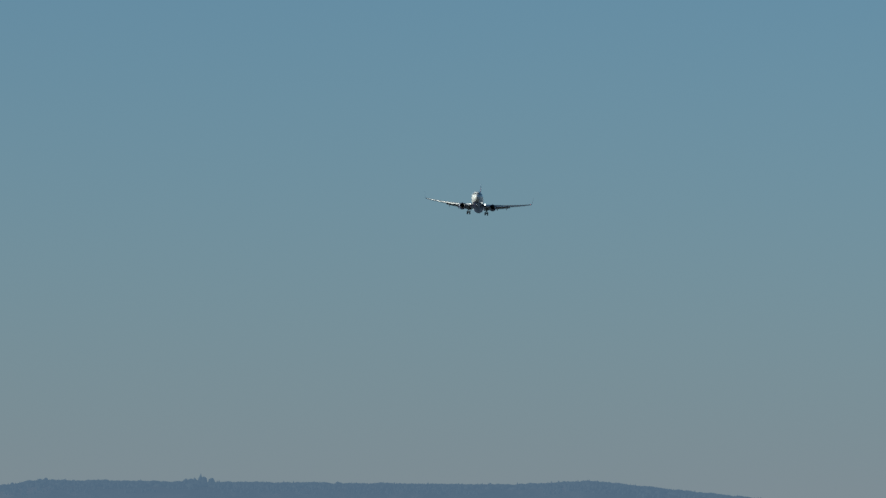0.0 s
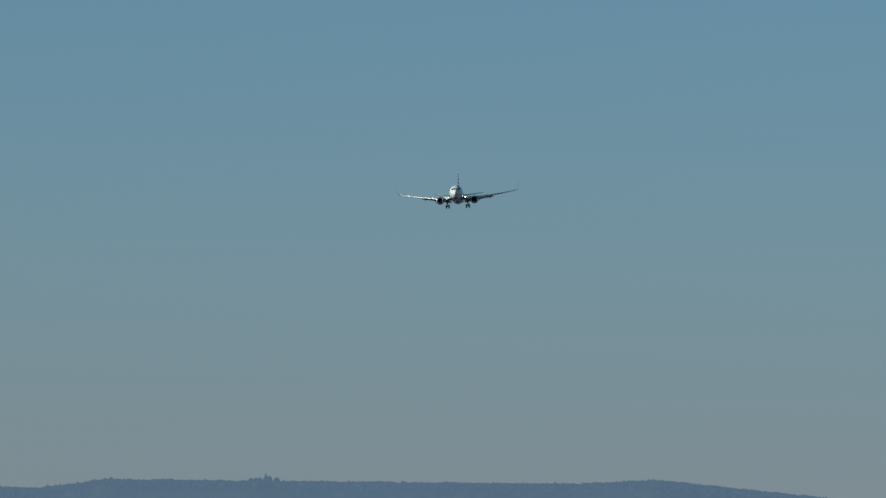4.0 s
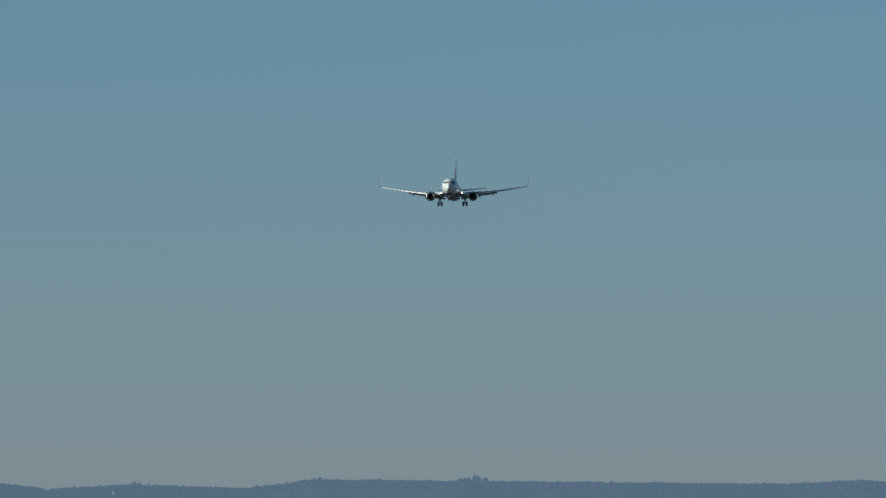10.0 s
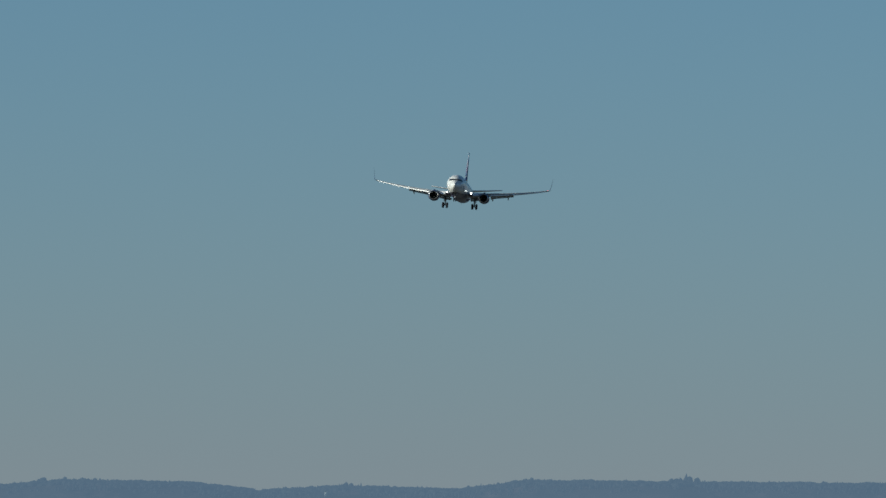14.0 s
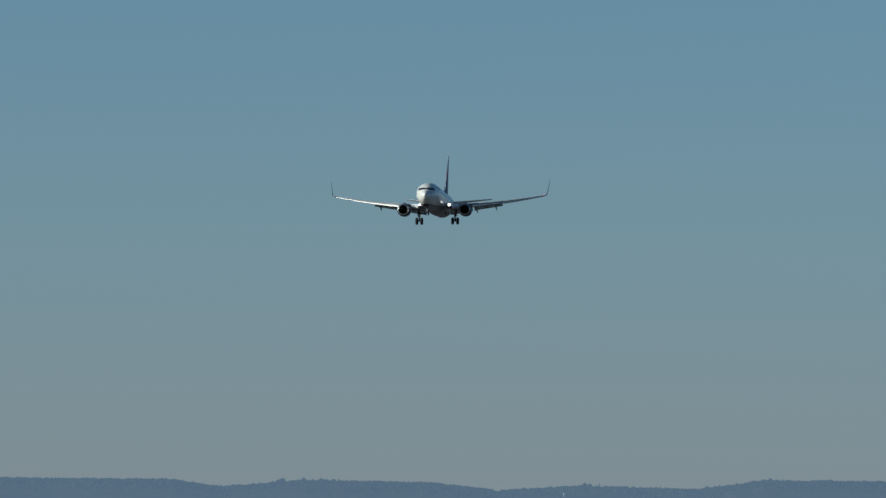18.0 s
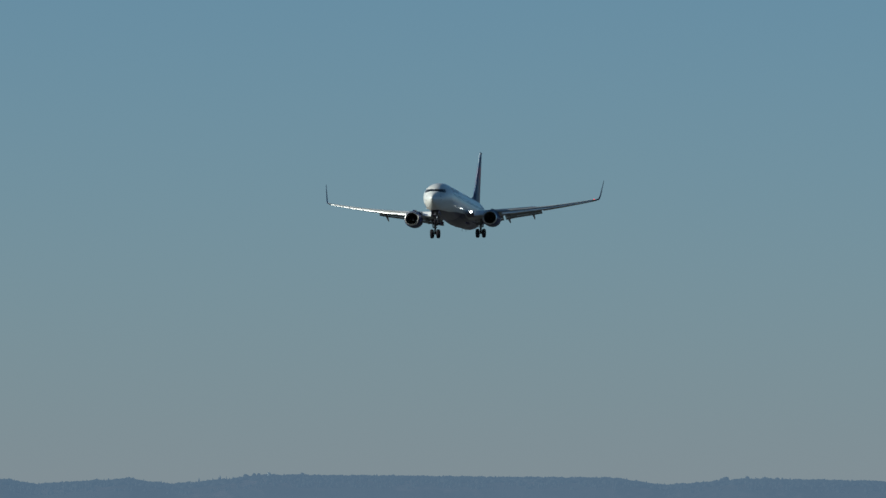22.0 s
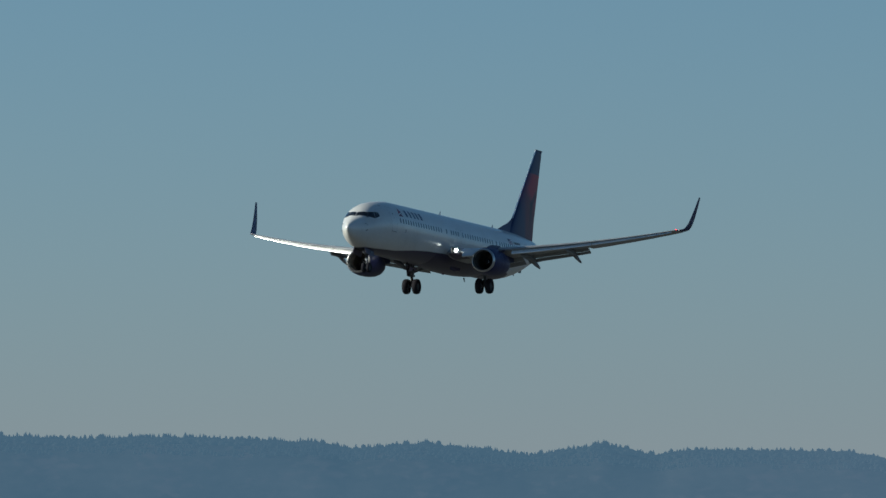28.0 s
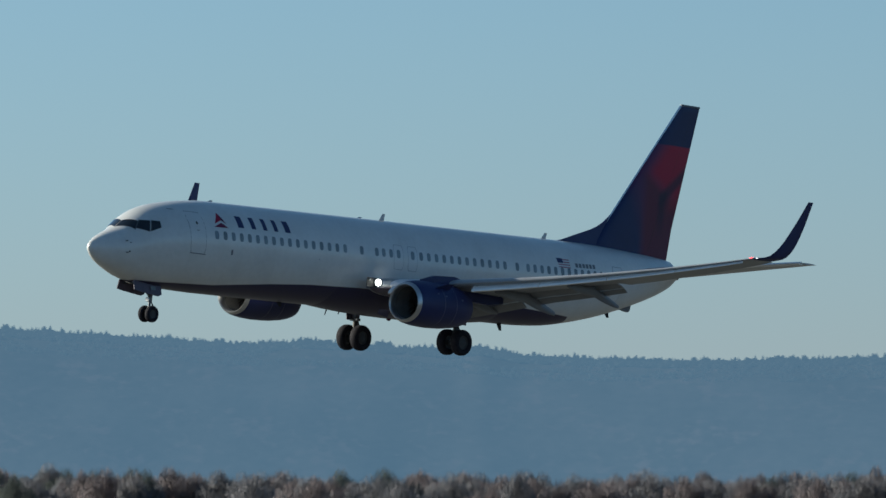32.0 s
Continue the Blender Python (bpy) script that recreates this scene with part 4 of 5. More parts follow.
# ---- undercarriage ----
def build_wheel(parent, c, r, w):
    bm = bmesh.new()
    prof = [(-w / 2 * .55, r * .52), (-w / 2 * .92, r * .62), (-w / 2, r * .78), (-w / 2 * .86, r * .93), (-w / 2 * .5, r * .992), (0, r), (w / 2 * .5, r * .992), (w / 2 * .86, r * .93), (w / 2, r * .78), (w / 2 * .92, r * .62), (w / 2 * .55, r * .52)]
    n = 32
    loft(bm, [[(c[0] + q * math.sin(2 * math.pi * k / n), c[1] + o, c[2] + q * math.cos(2 * math.pi * k / n)) for k in range(n)] for o, q in prof], caps=False)
    wheel = part("tyre", bm, RUBBER, parent, "black rubber tyre")
    bm = bmesh.new()
    loft(bm, [[(c[0] + q * math.sin(2 * math.pi * k / 24), c[1] + o, c[2] + q * math.cos(2 * math.pi * k / 24)) for k in range(24)] for o, q in ((-w * .3, r * .1), (-w * .2, r * .40), (-w * .3, r * .54), (w * .3, r * .54), (w * .2, r * .40), (w * .3, r * .1))])
    part("rim", bm, RIM, wheel, "grey metal rim")


def build_main_gear(plane, side):
    y, z = 2.92 * side, 0.27
    gear = new("main_gear")
    gear.parent = plane
    tagged(gear, "lowered main landing gear with two wheels")
    for o in (-0.40, 0.40):
        build_wheel(gear, (0.05, y + o, z), 0.575, 0.42)
    bm = bmesh.new()
    rod(bm, (0.05, y - 0.42, z), (0.05, y + 0.42, z), 0.09)
    part("axle", bm, STEEL, gear)
    bm = bmesh.new()
    rod(bm, (0.05, y, z - 0.05), (0.0, y, z + 0.95), 0.12)
    part("piston", bm, RIM, gear, "dark oily oleo piston")
    bm = bmesh.new()
    rod(bm, (0.0, y, z + 0.75), (-0.08, y + 0.12 * side, 2.35), 0.17, 0.20)
    part("strut", bm, STEEL, gear, "grey steel strut")
    for zz, out in ((z + 0.80, 0.24), (z + 1.22, 0.27)):
        bm = bmesh.new()
        block(bm, Matrix.Translation((0.06, y, zz)), (0.22, out * 2, 0.12), 0.03)
        rod(bm, (0.12, y + out * side, zz), (0.10, y + (out + 0.10) * side, zz + 0.20), 0.05, 0.03, 8)
        part("strut_lug", bm, STEEL, gear, "dark forked lug on the leg")
    bm = bmesh.new()
    rod(bm, (-0.02, y, z + 1.0), (0.0, y - 1.15 * side, 1.75), 0.06)
    rod(bm, (-0.02, y, z + 1.25), (0.55, y + 0.1 * side, 2.2), 0.05)
    part("side_brace", bm, STEEL, gear)
    bm = bmesh.new()
    rod(bm, (-0.02, y, z + 0.1), (-0.30, y, z + 0.45), 0.045, 0.035)
    rod(bm, (-0.30, y, z + 0.45), (-0.05, y, z + 0.85), 0.035, 0.045)
    part("torque_link", bm, STEEL, gear)
    bm = bmesh.new()
    slab(bm, [[Vector((dx, abs(y) + 0.30 + 0.05 * k, zz)) for dx in (-0.32, 0.0, 0.32)] for k, zz in ((0, 1.05), (1, 1.55), (2, 2.1))], 0.04, side)
    part("gear_door", bm, BELLY, gear, "narrow dark leg door")
    bm = bmesh.new()
    rod(bm, (0.10, y + 0.05, z + 0.05), (0.12, y + 0.05 * side, z + 1.6), 0.018)
    part("brake_hose", bm, DARK, gear)


def build_nose_gear(plane):
    s, z = 4.17, 0.10
    gear = new("nose_gear")
    gear.parent = plane
    tagged(gear, "lowered nose landing gear with two small wheels")
    for o in (-0.20, 0.20):
        build_wheel(gear, (X(s), o, z), 0.36, 0.22)
    bm = bmesh.new()
    rod(bm, (X(s), -0.2, z), (X(s), 0.2, z), 0.06)
    part("axle", bm, STEEL, gear)
    bm = bmesh.new()
    rod(bm, (X(s), 0, z - .03), (X(s) - 0.03, 0, z + 0.6), 0.055)
    part("piston", bm, STEEL, gear, "grey oleo piston")
    bm = bmesh.new()
    rod(bm, (X(s) - 0.03, 0, z + 0.5), (X(s) - 0.06, 0, 1.6), 0.095, 0.11)
    part("strut", bm, STEEL, gear, "grey steel strut")
    bm = bmesh.new()
    rod(bm, (X(s) + 0.02, 0, z + 0.75), (X(s) + 0.75, 0, 1.45), 0.05)
    rod(bm, (X(s) - 0.03, 0, z + 0.12), (X(s) - 0.24, 0, z + 0.38), 0.03)
    rod(bm, (X(s) - 0.24, 0, z + 0.38), (X(s) - 0.04, 0, z + 0.62), 0.03)
    part("drag_brace", bm, STEEL, gear)
    bm = bmesh.new()
    rod(bm, (X(s) + 0.08, 0, z + 0.62), (X(s) + 0.16, 0, z + 0.62), 0.09, 0.10, 14)
    part("taxi_light", bm, LENS, gear, "clear taxi-light lens")
    for side in (1, -1):
        bm = bmesh.new()
        slab(bm, [[Vector((X(q), 0.42 + 0.10 * v, 1.45 - deep * v)) for q, deep in ((2.60, 0.40), (3.0, 0.46), (3.7, 0.54), (4.15, 0.58), (4.35, 0.50))] for v in (0.0, 0.5, 1.0)], 0.035, side)
        part("nose_gear_door", bm, BELLY, plane, "open dark blue nose-gear door hanging from the belly")
        bm = bmesh.new()
        slab(bm, [[Vector((X(q), 0.475 + 0.10 * v, 1.42 - 0.5 * v)) for q in (3.62, 3.95)] for v in (0.3, 0.62)], 0.01, side)
        part("door_hinge_plate", bm, STEEL, plane, "pale hinge plate on the nose-gear door")
    bm = bmesh.new()
    block(bm, pose(X(3.6), 0, 1.34), (1.7, 0.72, 0.1), 0.02)
    part("wheel_well", bm, DARK, plane)


def build_airliner():
    plane = new("airliner")
    plane.empty_display_size = 3
    tagged(plane, "white twin-engine airliner with blue and red tail, gear lowered", "airplane")
    build_fuselage(plane)
    for side in (1, -1):
        build_wing(plane, side)
        build_engine(plane, side)
        build_main_gear(plane, side)
    build_tail(plane)
    build_nose_gear(plane)
    return plane


airliner = build_airliner()

# ---- ground and far hills ----
bm = bmesh.new()
n = 96
rings = [[(r * math.cos(2 * math.pi * k / n), r * math.sin(2 * math.pi * k / n), 0) for k in range(n)] for r in (60, 250, 700, 1500, 2600, 3700, 4950)]
rows_ = loft(bm, rings, caps=False)
bm.faces.new(rows_[0])
tagged(part("ground", bm, GRASS), "wide flat grass airfield under the approach", "ground", kind="structure")

# Crest of the wooded hills: degrees to the left of +y, and height in metres.
RIDGE_EAST = [
    (-3.13, 72.5), (-1.04, 89.6), (-0.5, 87.5), (2.84, 89.9), (3.3, 85.2), (4.17, 87.1), (4.71, 84.6), (5.19, 88.9),
    (6.09, 90.4), (6.66, 86.7), (7.02, 90.7), (9.5, 92.5), (10.12, 87.3), (10.49, 90.3), (11.11, 87.3), (11.31, 90.0),
    (12.24, 89.3), (12.52, 85.6), (13.36, 89.9), (13.56, 93.9), (14.36, 96.0), (14.81, 103.4), (15.95, 104.3), (16.16, 101.2),
    (16.56, 107.3), (17.08, 101.2), (17.8, 107.9), (18.35, 104.9)]
RIDGE_WEST = [
    (18.55, 108.3), (19.67, 111.3), (20.44, 109.8), (21.05, 113.5), (21.11, 110.7), (21.31, 111.3), (21.51, 117.4), (22.19, 123.0),
    (23.28, 120.7), (23.97, 123.4), (24.03, 126.2), (24.65, 123.4), (26.78, 134.1), (27.58, 132.3), (28.96, 141.2), (29.8, 137.8),
    (30.52, 142.4), (30.72, 139.9), (32.47, 144.8), (34.3, 142.9), (35.28, 145.9), (35.56, 150.8), (35.76, 149.0), (36.8, 154.2),
    (37.19, 152.0), (38.95, 160.6)]
RIDGE = [(-24.0, 40.0), (-8.0, 58.0)] + RIDGE_EAST + RIDGE_WEST + [(46.0, 165.0), (58.0, 120.0), (70.0, 70.0)]
CREST = 4400.0


def crest_height(azimuth):
    return float(np.interp(azimuth, [a for a, h in RIDGE], [h for a, h in RIDGE]))


def polar(azimuth, r, z):
    a = radians(azimuth)
    return Vector((-r * math.sin(a), r * math.cos(a), z))


def hill_point(azimuth, u):
    """u runs from the foot of the hill (0) over the crest (1) to its far side."""
    h = crest_height(azimuth)
    soft = sum(crest_height(azimuth + d) for d in (-1.2, -0.8, -0.4, 0, 0.4, 0.8, 1.2)) / 7
    h = soft + (h - soft) * max(0.0, min(1.0, u)) ** 6
    wob = noise.noise((azimuth * 0.35, u * 2, 3.1)) * 0.6 + noise.noise((azimuth * 1.3, u * 5, 7.7)) * 0.3
    if u <= 1:
        r = 2900 + (CREST - 2900) * u
        z = h * (u ** 1.5) * (1 + 0.16 * wob * math.sin(math.pi * u))
    else:
        r = CREST + (u - 1) * 500
        z = h * max(0.0, 1 - (u - 1) * 1.1)
    return polar(azimuth, r, max(0.02, z))


bm = bmesh.new()
us = [k / 16 for k in range(17)] + [1.15, 1.5, 1.95]
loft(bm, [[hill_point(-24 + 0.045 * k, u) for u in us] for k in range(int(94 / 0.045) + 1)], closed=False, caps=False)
tagged(part("backdrop_hills", bm, HILL), "long forested ridge behind the airfield, blue-grey haze painted in as glow", "hills", kind="structure")


def add_fir(verts, faces, base, h, w, rng):
    """A small fir of three ragged tiers."""
    n = 5
    for lo, hi, k in ((0.0, 0.62, 1.0), (0.3, 0.85, 0.72), (0.58, 1.0, 0.45)):
        o = len(verts)
        turn = rng.random() * 6.28
        for j in range(n):
            a = turn + 2 * math.pi * j / n
            q = w * k * (0.75 + 0.5 * rng.random())
            verts.append((base.x + q * math.cos(a), base.y + q * math.sin(a), base.z + h * lo))
        verts.append((base.x, base.y, base.z + h * hi))
        faces.extend((o + j, o + (j + 1) % n, o + n) for j in range(n))


def add_round(verts, faces, base, h, w, rng):
    """A small broad-crowned tree: an uneven double-tiered dome."""
    n = 6
    o = len(verts)
    for zz, k in ((-0.1, 0.9), (0.45, 1.0), (0.8, 0.66)):
        for j in range(n):
            a = 2 * math.pi * j / n + zz
            q = w * k * (0.75 + 0.5 * rng.random())
            verts.append((base.x + q * math.cos(a), base.y + q * math.sin(a), base.z + h * (zz + 0.08 * rng.random())))
    verts.append((base.x, base.y, base.z + h))
    for t in range(2):
        for j in range(n):
            faces.append((o + t * n + j, o + t * n + (j + 1) % n, o + (t + 1) * n + (j + 1) % n, o + (t + 1) * n + j))
    faces.extend((o + 2 * n + j, o + 2 * n + (j + 1) % n, o + 3 * n) for j in range(n))


rng = random.Random(11)
verts, faces = [], []
az = -6.0
while az < 44:
    az += rng.uniform(0.008, 0.017)
    wild = noise.noise((az * 0.9, 4.0, 0)) + 0.35 * noise.noise((az * 5, 1.0, 0))     # where the canopy is ragged
    swell = 0.7 * noise.noise((az * 6.0, 9.0, 0)) + 0.5 * noise.noise((az * 17, 2.0, 0))
    west = min(1.0, max(0.0, (az - 12) / 5))          # taller firs stand on the nearer, western ridge
    for u in (1.0, rng.uniform(0.985, 0.999)):
        base = hill_point(az + rng.uniform(-.01, .01), u) - Vector((0, 0, 1.2))
        add_round(verts, faces, base, 2.7 + 0.1 * west + (0.9 + 0.6 * west) * swell + rng.uniform(-0.3, 0.3), rng.uniform(1.8, 3.6), rng)
    if rng.random() < 0.05 + 0.5 * max(0, wild) + 0.8 * west:
        base = hill_point(az, 1.0) - Vector((0, 0, 1 + 0.5 * west))
        h = (1 + 0.45 * west) * rng.uniform(2.6 - 0.2 * west, 3.6 + 0.55 * west) + 1.3 * swell * (0.5 + 0.8 * west)
        if rng.random() < 0.45 + 0.25 * west:
            add_fir(verts, faces, base, h, h * rng.uniform(0.26, 0.48), rng)
        else:
            add_round(verts, faces, base, h * 0.92, rng.uniform(0.9, 1.8), rng)
# the forest below the crest, thinning out down the slope
az = -6.0
while az < 44:
    rows_down = 5 if az < 12 else 8
    az += rng.uniform(0.014, 0.026)
    for k in range(rows_down):
        u = 1 - 0.004 - (0.045 if az < 12 else 0.06) * rng.random() ** 2.4
        thick = noise.noise((az * 1.1, u * 22, 6.0)) + 0.6 * noise.noise((az * 4.3, u * 60, 8.0))
        if thick < -0.28:
            continue
        base = hill_point(az + rng.uniform(-.02, .02), u) - Vector((0, 0, 0.8))
        h, w = rng.uniform(1.9, 3.2), rng.uniform(0.8, 1.9)
        if rng.random() < 0.5:
            h, w = h * 1.15, w * 0.7
        o, turn = len(verts), rng.random() * 6.28
        for lift, q in ((0.0, 0.8), (0.5, 0.75)):
            verts.extend((base.x + w * q * math.cos(turn + 1.2566 * j), base.y + w * q * math.sin(turn + 1.2566 * j), base.z + h * lift) for j in range(5))
        verts.append((base.x, base.y, base.z + h))
        faces.extend((o + j, o + (j + 1) % 5, o + 5 + (j + 1) % 5, o + 5 + j) for j in range(5))
        faces.extend((o + 5 + j, o + 5 + (j + 1) % 5, o + 10) for j in range(5))
# stands and single crowns that rise above the crest: degrees, number, height, spread, share of firs
for a0, n_, h_, spread, share in ((1.66, 6, 6.2, 0.03, 0.2), (1.73, 8, 5.2, 0.05, 0.2), (1.71, 2, 7.6, 0.008, 1.0), (1.78, 7, 4.4, 0.05, 0.1), (2.13, 1, 4.2, 0.01, 1.0), (2.82, 5, 4.4, 0.03, 0), (3.15, 2, 4.4, 0.01, 1),
                                  (3.05, 2, 3.8, 0.02, 0.3), (3.25, 2, 3.8, 0.02, 0), (-0.33, 1, 3.6, 0.01, 0), (4.1, 5, 4.2, 0.06, 0.2), (4.0, 1, 5.0, 0.01, 1), (3.8, 3, 4.2, 0.02, 0.5), (3.56, 3, 3.9, 0.03, 0.3), (9.6, 5, 4.2, 0.06, 0.2), (10.42, 5, 4.2, 0.05, 0),
                                  (9.92, 5, 4.8, 0.09, 0.7), (9.8, 3, 5.0, 0.05, 0.8), (9.5, 4, 4.0, 0.06, 0.5), (9.25, 2, 4.6, 0.02, 0.5), (6.25, 6, 4.6, 0.035, 0), (6.10, 3, 4.8, 0.015, 0.2),
                                  (13.8, 6, 4.8, 0.05, 0.5), (14.95, 4, 4.4, 0.07, 0.5), (20.9, 6, 4.2, 0.1, 0.5), (29.35, 4, 4.6, 0.06, 0.4)):
    for k in range(n_):
        d = rng.gauss(0, spread)
        base = hill_point(a0 + d, 1.0) - Vector((0, 0, .9))
        h = h_ * rng.uniform(0.8, 1.05) * (1 - min(0.45, abs(d) / spread * 0.2))
        if rng.random() < share:
            add_fir(verts, faces, base, h, h * 0.24, rng)
        else:
            add_round(verts, faces, base, h, h * rng.uniform(0.3, 0.5), rng)
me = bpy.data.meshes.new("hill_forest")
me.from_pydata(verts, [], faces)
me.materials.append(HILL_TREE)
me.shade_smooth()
tagged(new("backdrop_forest", me), "firs and broad trees covering the far ridge, blue-grey haze painted in as glow", "forest", kind="stuff")

# radio mast on the crest
bm = bmesh.new()
p = hill_point(29.54, 1.0)
for dx, dy in ((.35, 0), (-.18, .3), (-.18, -.3)):
    rod(bm, p + Vector((dx, dy, -0.5)), p + Vector((dx * .15, dy * .15, 7.2)), 0.06, 0.04, 6)
for k in range(7):
    z = 0.6 + k
    r = 1 - 0.85 * z / 7.5
    q = [p + Vector((dx * r, dy * r, z)) for dx, dy in ((.35, 0), (-.18, .3), (-.18, -.3))]
    for a, b in ((0, 1), (1, 2), (2, 0)):
        rod(bm, q[a], q[b], 0.03, 0.03, 5)
# shares the crest trees' painted haze glow
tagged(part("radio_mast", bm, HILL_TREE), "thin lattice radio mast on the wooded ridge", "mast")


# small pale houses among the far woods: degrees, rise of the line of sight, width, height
# walls and roofs carry the same kind of painted haze glow
FAR_WHITE = distance("hazed_white_wall", (0.20, 0.20, 0.20), (0.11, 0.15, 0.19), 0.1)
FAR_ROOF = distance("hazed_roof", (0.05, 0.05, 0.05), (0.075, 0.11, 0.15), 0.1)
for a0, up, w, h in ((4.25, 0.01807, 1.3, 0.9), (10.02, 0.01935, 1.2, 0.9), (9.468, 0.0204, 0.8, 2.2)):
    spots = [hill_point(a0, 0.6 + 0.4 * k / 80) for k in range(81)]
    p = min(spots, key=lambda q: abs((q.z - EYE) / math.hypot(q.x, q.y) - up))
    p = p * (1 - 6 / p.length) + Vector((0, 0, 0.4))
    house = new("house")
    house.matrix_basis = Matrix.Translation(p) @ pose(0, 0, 0, 0, 0, a0 + 12)
    bm = bmesh.new()
    block(bm, Matrix.Translation((0, 0, h / 2 - 1)), (w, w * 0.8, h + 2), 0.03)
    part("wall", bm, FAR_WHITE, house, "pale wall")
    bm = bmesh.new()
    loft(bm, [[(x, -w * 0.48, h), (x, 0, h + w * 0.35), (x, w * 0.48, h)] for x in (-w * 0.56, w * 0.56)])
    part("roof", bm, FAR_ROOF, house, "dark roof", smooth=False)
    tagged(house, "tiny pale house among the far woods", "house", "houses on the far ridge")


# ---- tree line beyond the airfield ----
def shards(bm, centre, radii, count, size, rng, rise=0.0, slim=0.35):
    """Small bent leaves or twig tufts filling a clump."""
    for _ in range(count):
        while True:
            v = Vector((rng.uniform(-1, 1), rng.uniform(-1, 1), rng.uniform(-1, 1)))
            if 0.15 < v.length < 1:
                break
        p = Vector(centre) + Vector((v.x * radii[0], v.y * radii[1], v.z * radii[2]))
        d = Vector((rng.gauss(0, 1), rng.gauss(0, 1), rng.gauss(0, 1) + rise)).normalized() * size * rng.uniform(0.6, 1.4)
        e = d.cross(Vector((rng.gauss(0, 1), rng.gauss(0, 1), rng.gauss(0, 1)))).normalized() * size * slim * rng.uniform(0.6, 1.4)
        bm.faces.new((bm.verts.new(p - d + e), bm.verts.new(p + d), bm.verts.new(p - d - e)))


def build_broadleaf(seed, height, spread, mat, label):
    rng = random.Random(seed)
    root = new("broadleaf_tree")
    bm = bmesh.new()
    rod(bm, (0, 0, -0.3), (0.2, 0.1, height * 0.35), 0.42, 0.30, 9)
    rod(bm, (0.2, 0.1, height * 0.35), (0, 0.2, height * 0.72), 0.30, 0.12, 8)
    part("trunk", bm, BARK, root, "grey-brown trunk")
    limbs, tips = bmesh.new(), []
    for k in range(11):
        a, z0 = rng.uniform(0, 6.28), height * rng.uniform(0.42, 0.66)
        ln = spread * rng.uniform(0.4, 0.95)
        tip = Vector((ln * math.cos(a), ln * math.sin(a), min(height * (0.97 - 0.10 * (ln / spread) ** 2), z0 + ln * rng.uniform(1.6, 3.0))))
        rod(limbs, (0.1, 0.1, z0), tip, 0.14, 0.04, 6)
        tips.append(tip)
    tips += [Vector((rng.uniform(-.8, .8), rng.uniform(-.8, .8), height * q)) for q in (0.84, 0.90, 0.95)]
    part("limbs", limbs, BARK, root, "bare spreading limbs")
    bm = bmesh.new()
    for tip in tips:
        r = rng.uniform(0.9, 1.5)
        shards(bm, tip, (r, r, r * 1.5), 440, 0.50, rng, 5.0, 0.05)
    shards(bm, (0, 0, height * 0.84), (spread * .85, spread * .85, height * .13), 2000, 0.58, rng, 5.0, 0.055)
    shards(bm, (0, 0, height * 0.62), (spread * .9, spread * .9, height * .24), 1600, 0.70, rng, 5.0, 0.065)
    crown = part("crown", bm, mat, root)
    heart = Vector((0, 0, height * 0.72))
    crown.data.normals_split_custom_set_from_vertices([((v.co - heart).normalized() + Vector((0, 0, 2.2))).normalized() for v in crown.data.vertices])
    return tagged(root, label, "tree", "tree line beyond the airfield")


def build_conifer(seed, height, spread):
    rng = random.Random(seed)
    root = new("conifer_tree")
    bm = bmesh.new()
    rod(bm, (0, 0, -0.3), (0, 0, height * 0.97), 0.3, 0.03, 8)
    part("trunk", bm, BARK, root)
    bm = bmesh.new()
    for k in range(int(height * 4)):
        u = k / (height * 4)
        z, r = height * (0.08 + 0.92 * u), spread * 1.15 * (1 - u) ** 0.66 + 0.02
        for j in range(11):
            a = rng.uniform(0, 6.28)
            q = r * rng.uniform(0.75, 1.12)
            tip = Vector((q * math.cos(a), q * math.sin(a), z - 0.1 - 0.35 * q))
            w = Vector((-math.sin(a), math.cos(a), 0)) * (0.06 + 0.34 * q)
            top = Vector((0, 0, z + 0.15))
            vs = [bm.verts.new(v) for v in (top, tip * 0.6 + top * 0.4 + w, tip, tip * 0.6 + top * 0.4 - w)]
            bm.faces.new((vs[0], vs[1], vs[2]))
            bm.faces.new((vs[0], vs[2], vs[3]))
    part("needles", bm, NEEDLES, root, "dark green needle branches", smooth=False)
    return tagged(root, "slender dark green conifer in the tree line", "tree", "tree line beyond the airfield")


rng = random.Random(5)
broad = [build_broadleaf(20 + k, h, s, m, lab) for k, (h, s, m, lab) in enumerate((
    (27.2, 4.0, TWIGS, "bare grey-brown cottonwood in the tree line"), (25.6, 3.6, TWIGS, "bare grey-brown cottonwood in the tree line"),
    (26.4, 4.4, RUSSET, "broad tree with thin russet autumn leaves"), (24.8, 3.3, TWIGS, "bare grey-brown cottonwood in the tree line"),
    (25.8, 3.8, RUSSET, "broad tree with thin russet autumn leaves")))]
greens = [build_broadleaf(60 + k, h, s, EVERGREEN, "rounded dark green evergreen in the tree line") for k, (h, s) in enumerate(((26.8, 3.6), (25.4, 3.0)))]
firs = [build_conifer(40 + k, h, s) for k, (h, s) in enumerate(((27.0, 4.0), (25.6, 3.4), (26.2, 4.6)))]
az = 22.8
used = set()
tall = {ob.name: max(v.co.z for c in ob.children for v in c.data.vertices) for ob in broad + greens + firs}
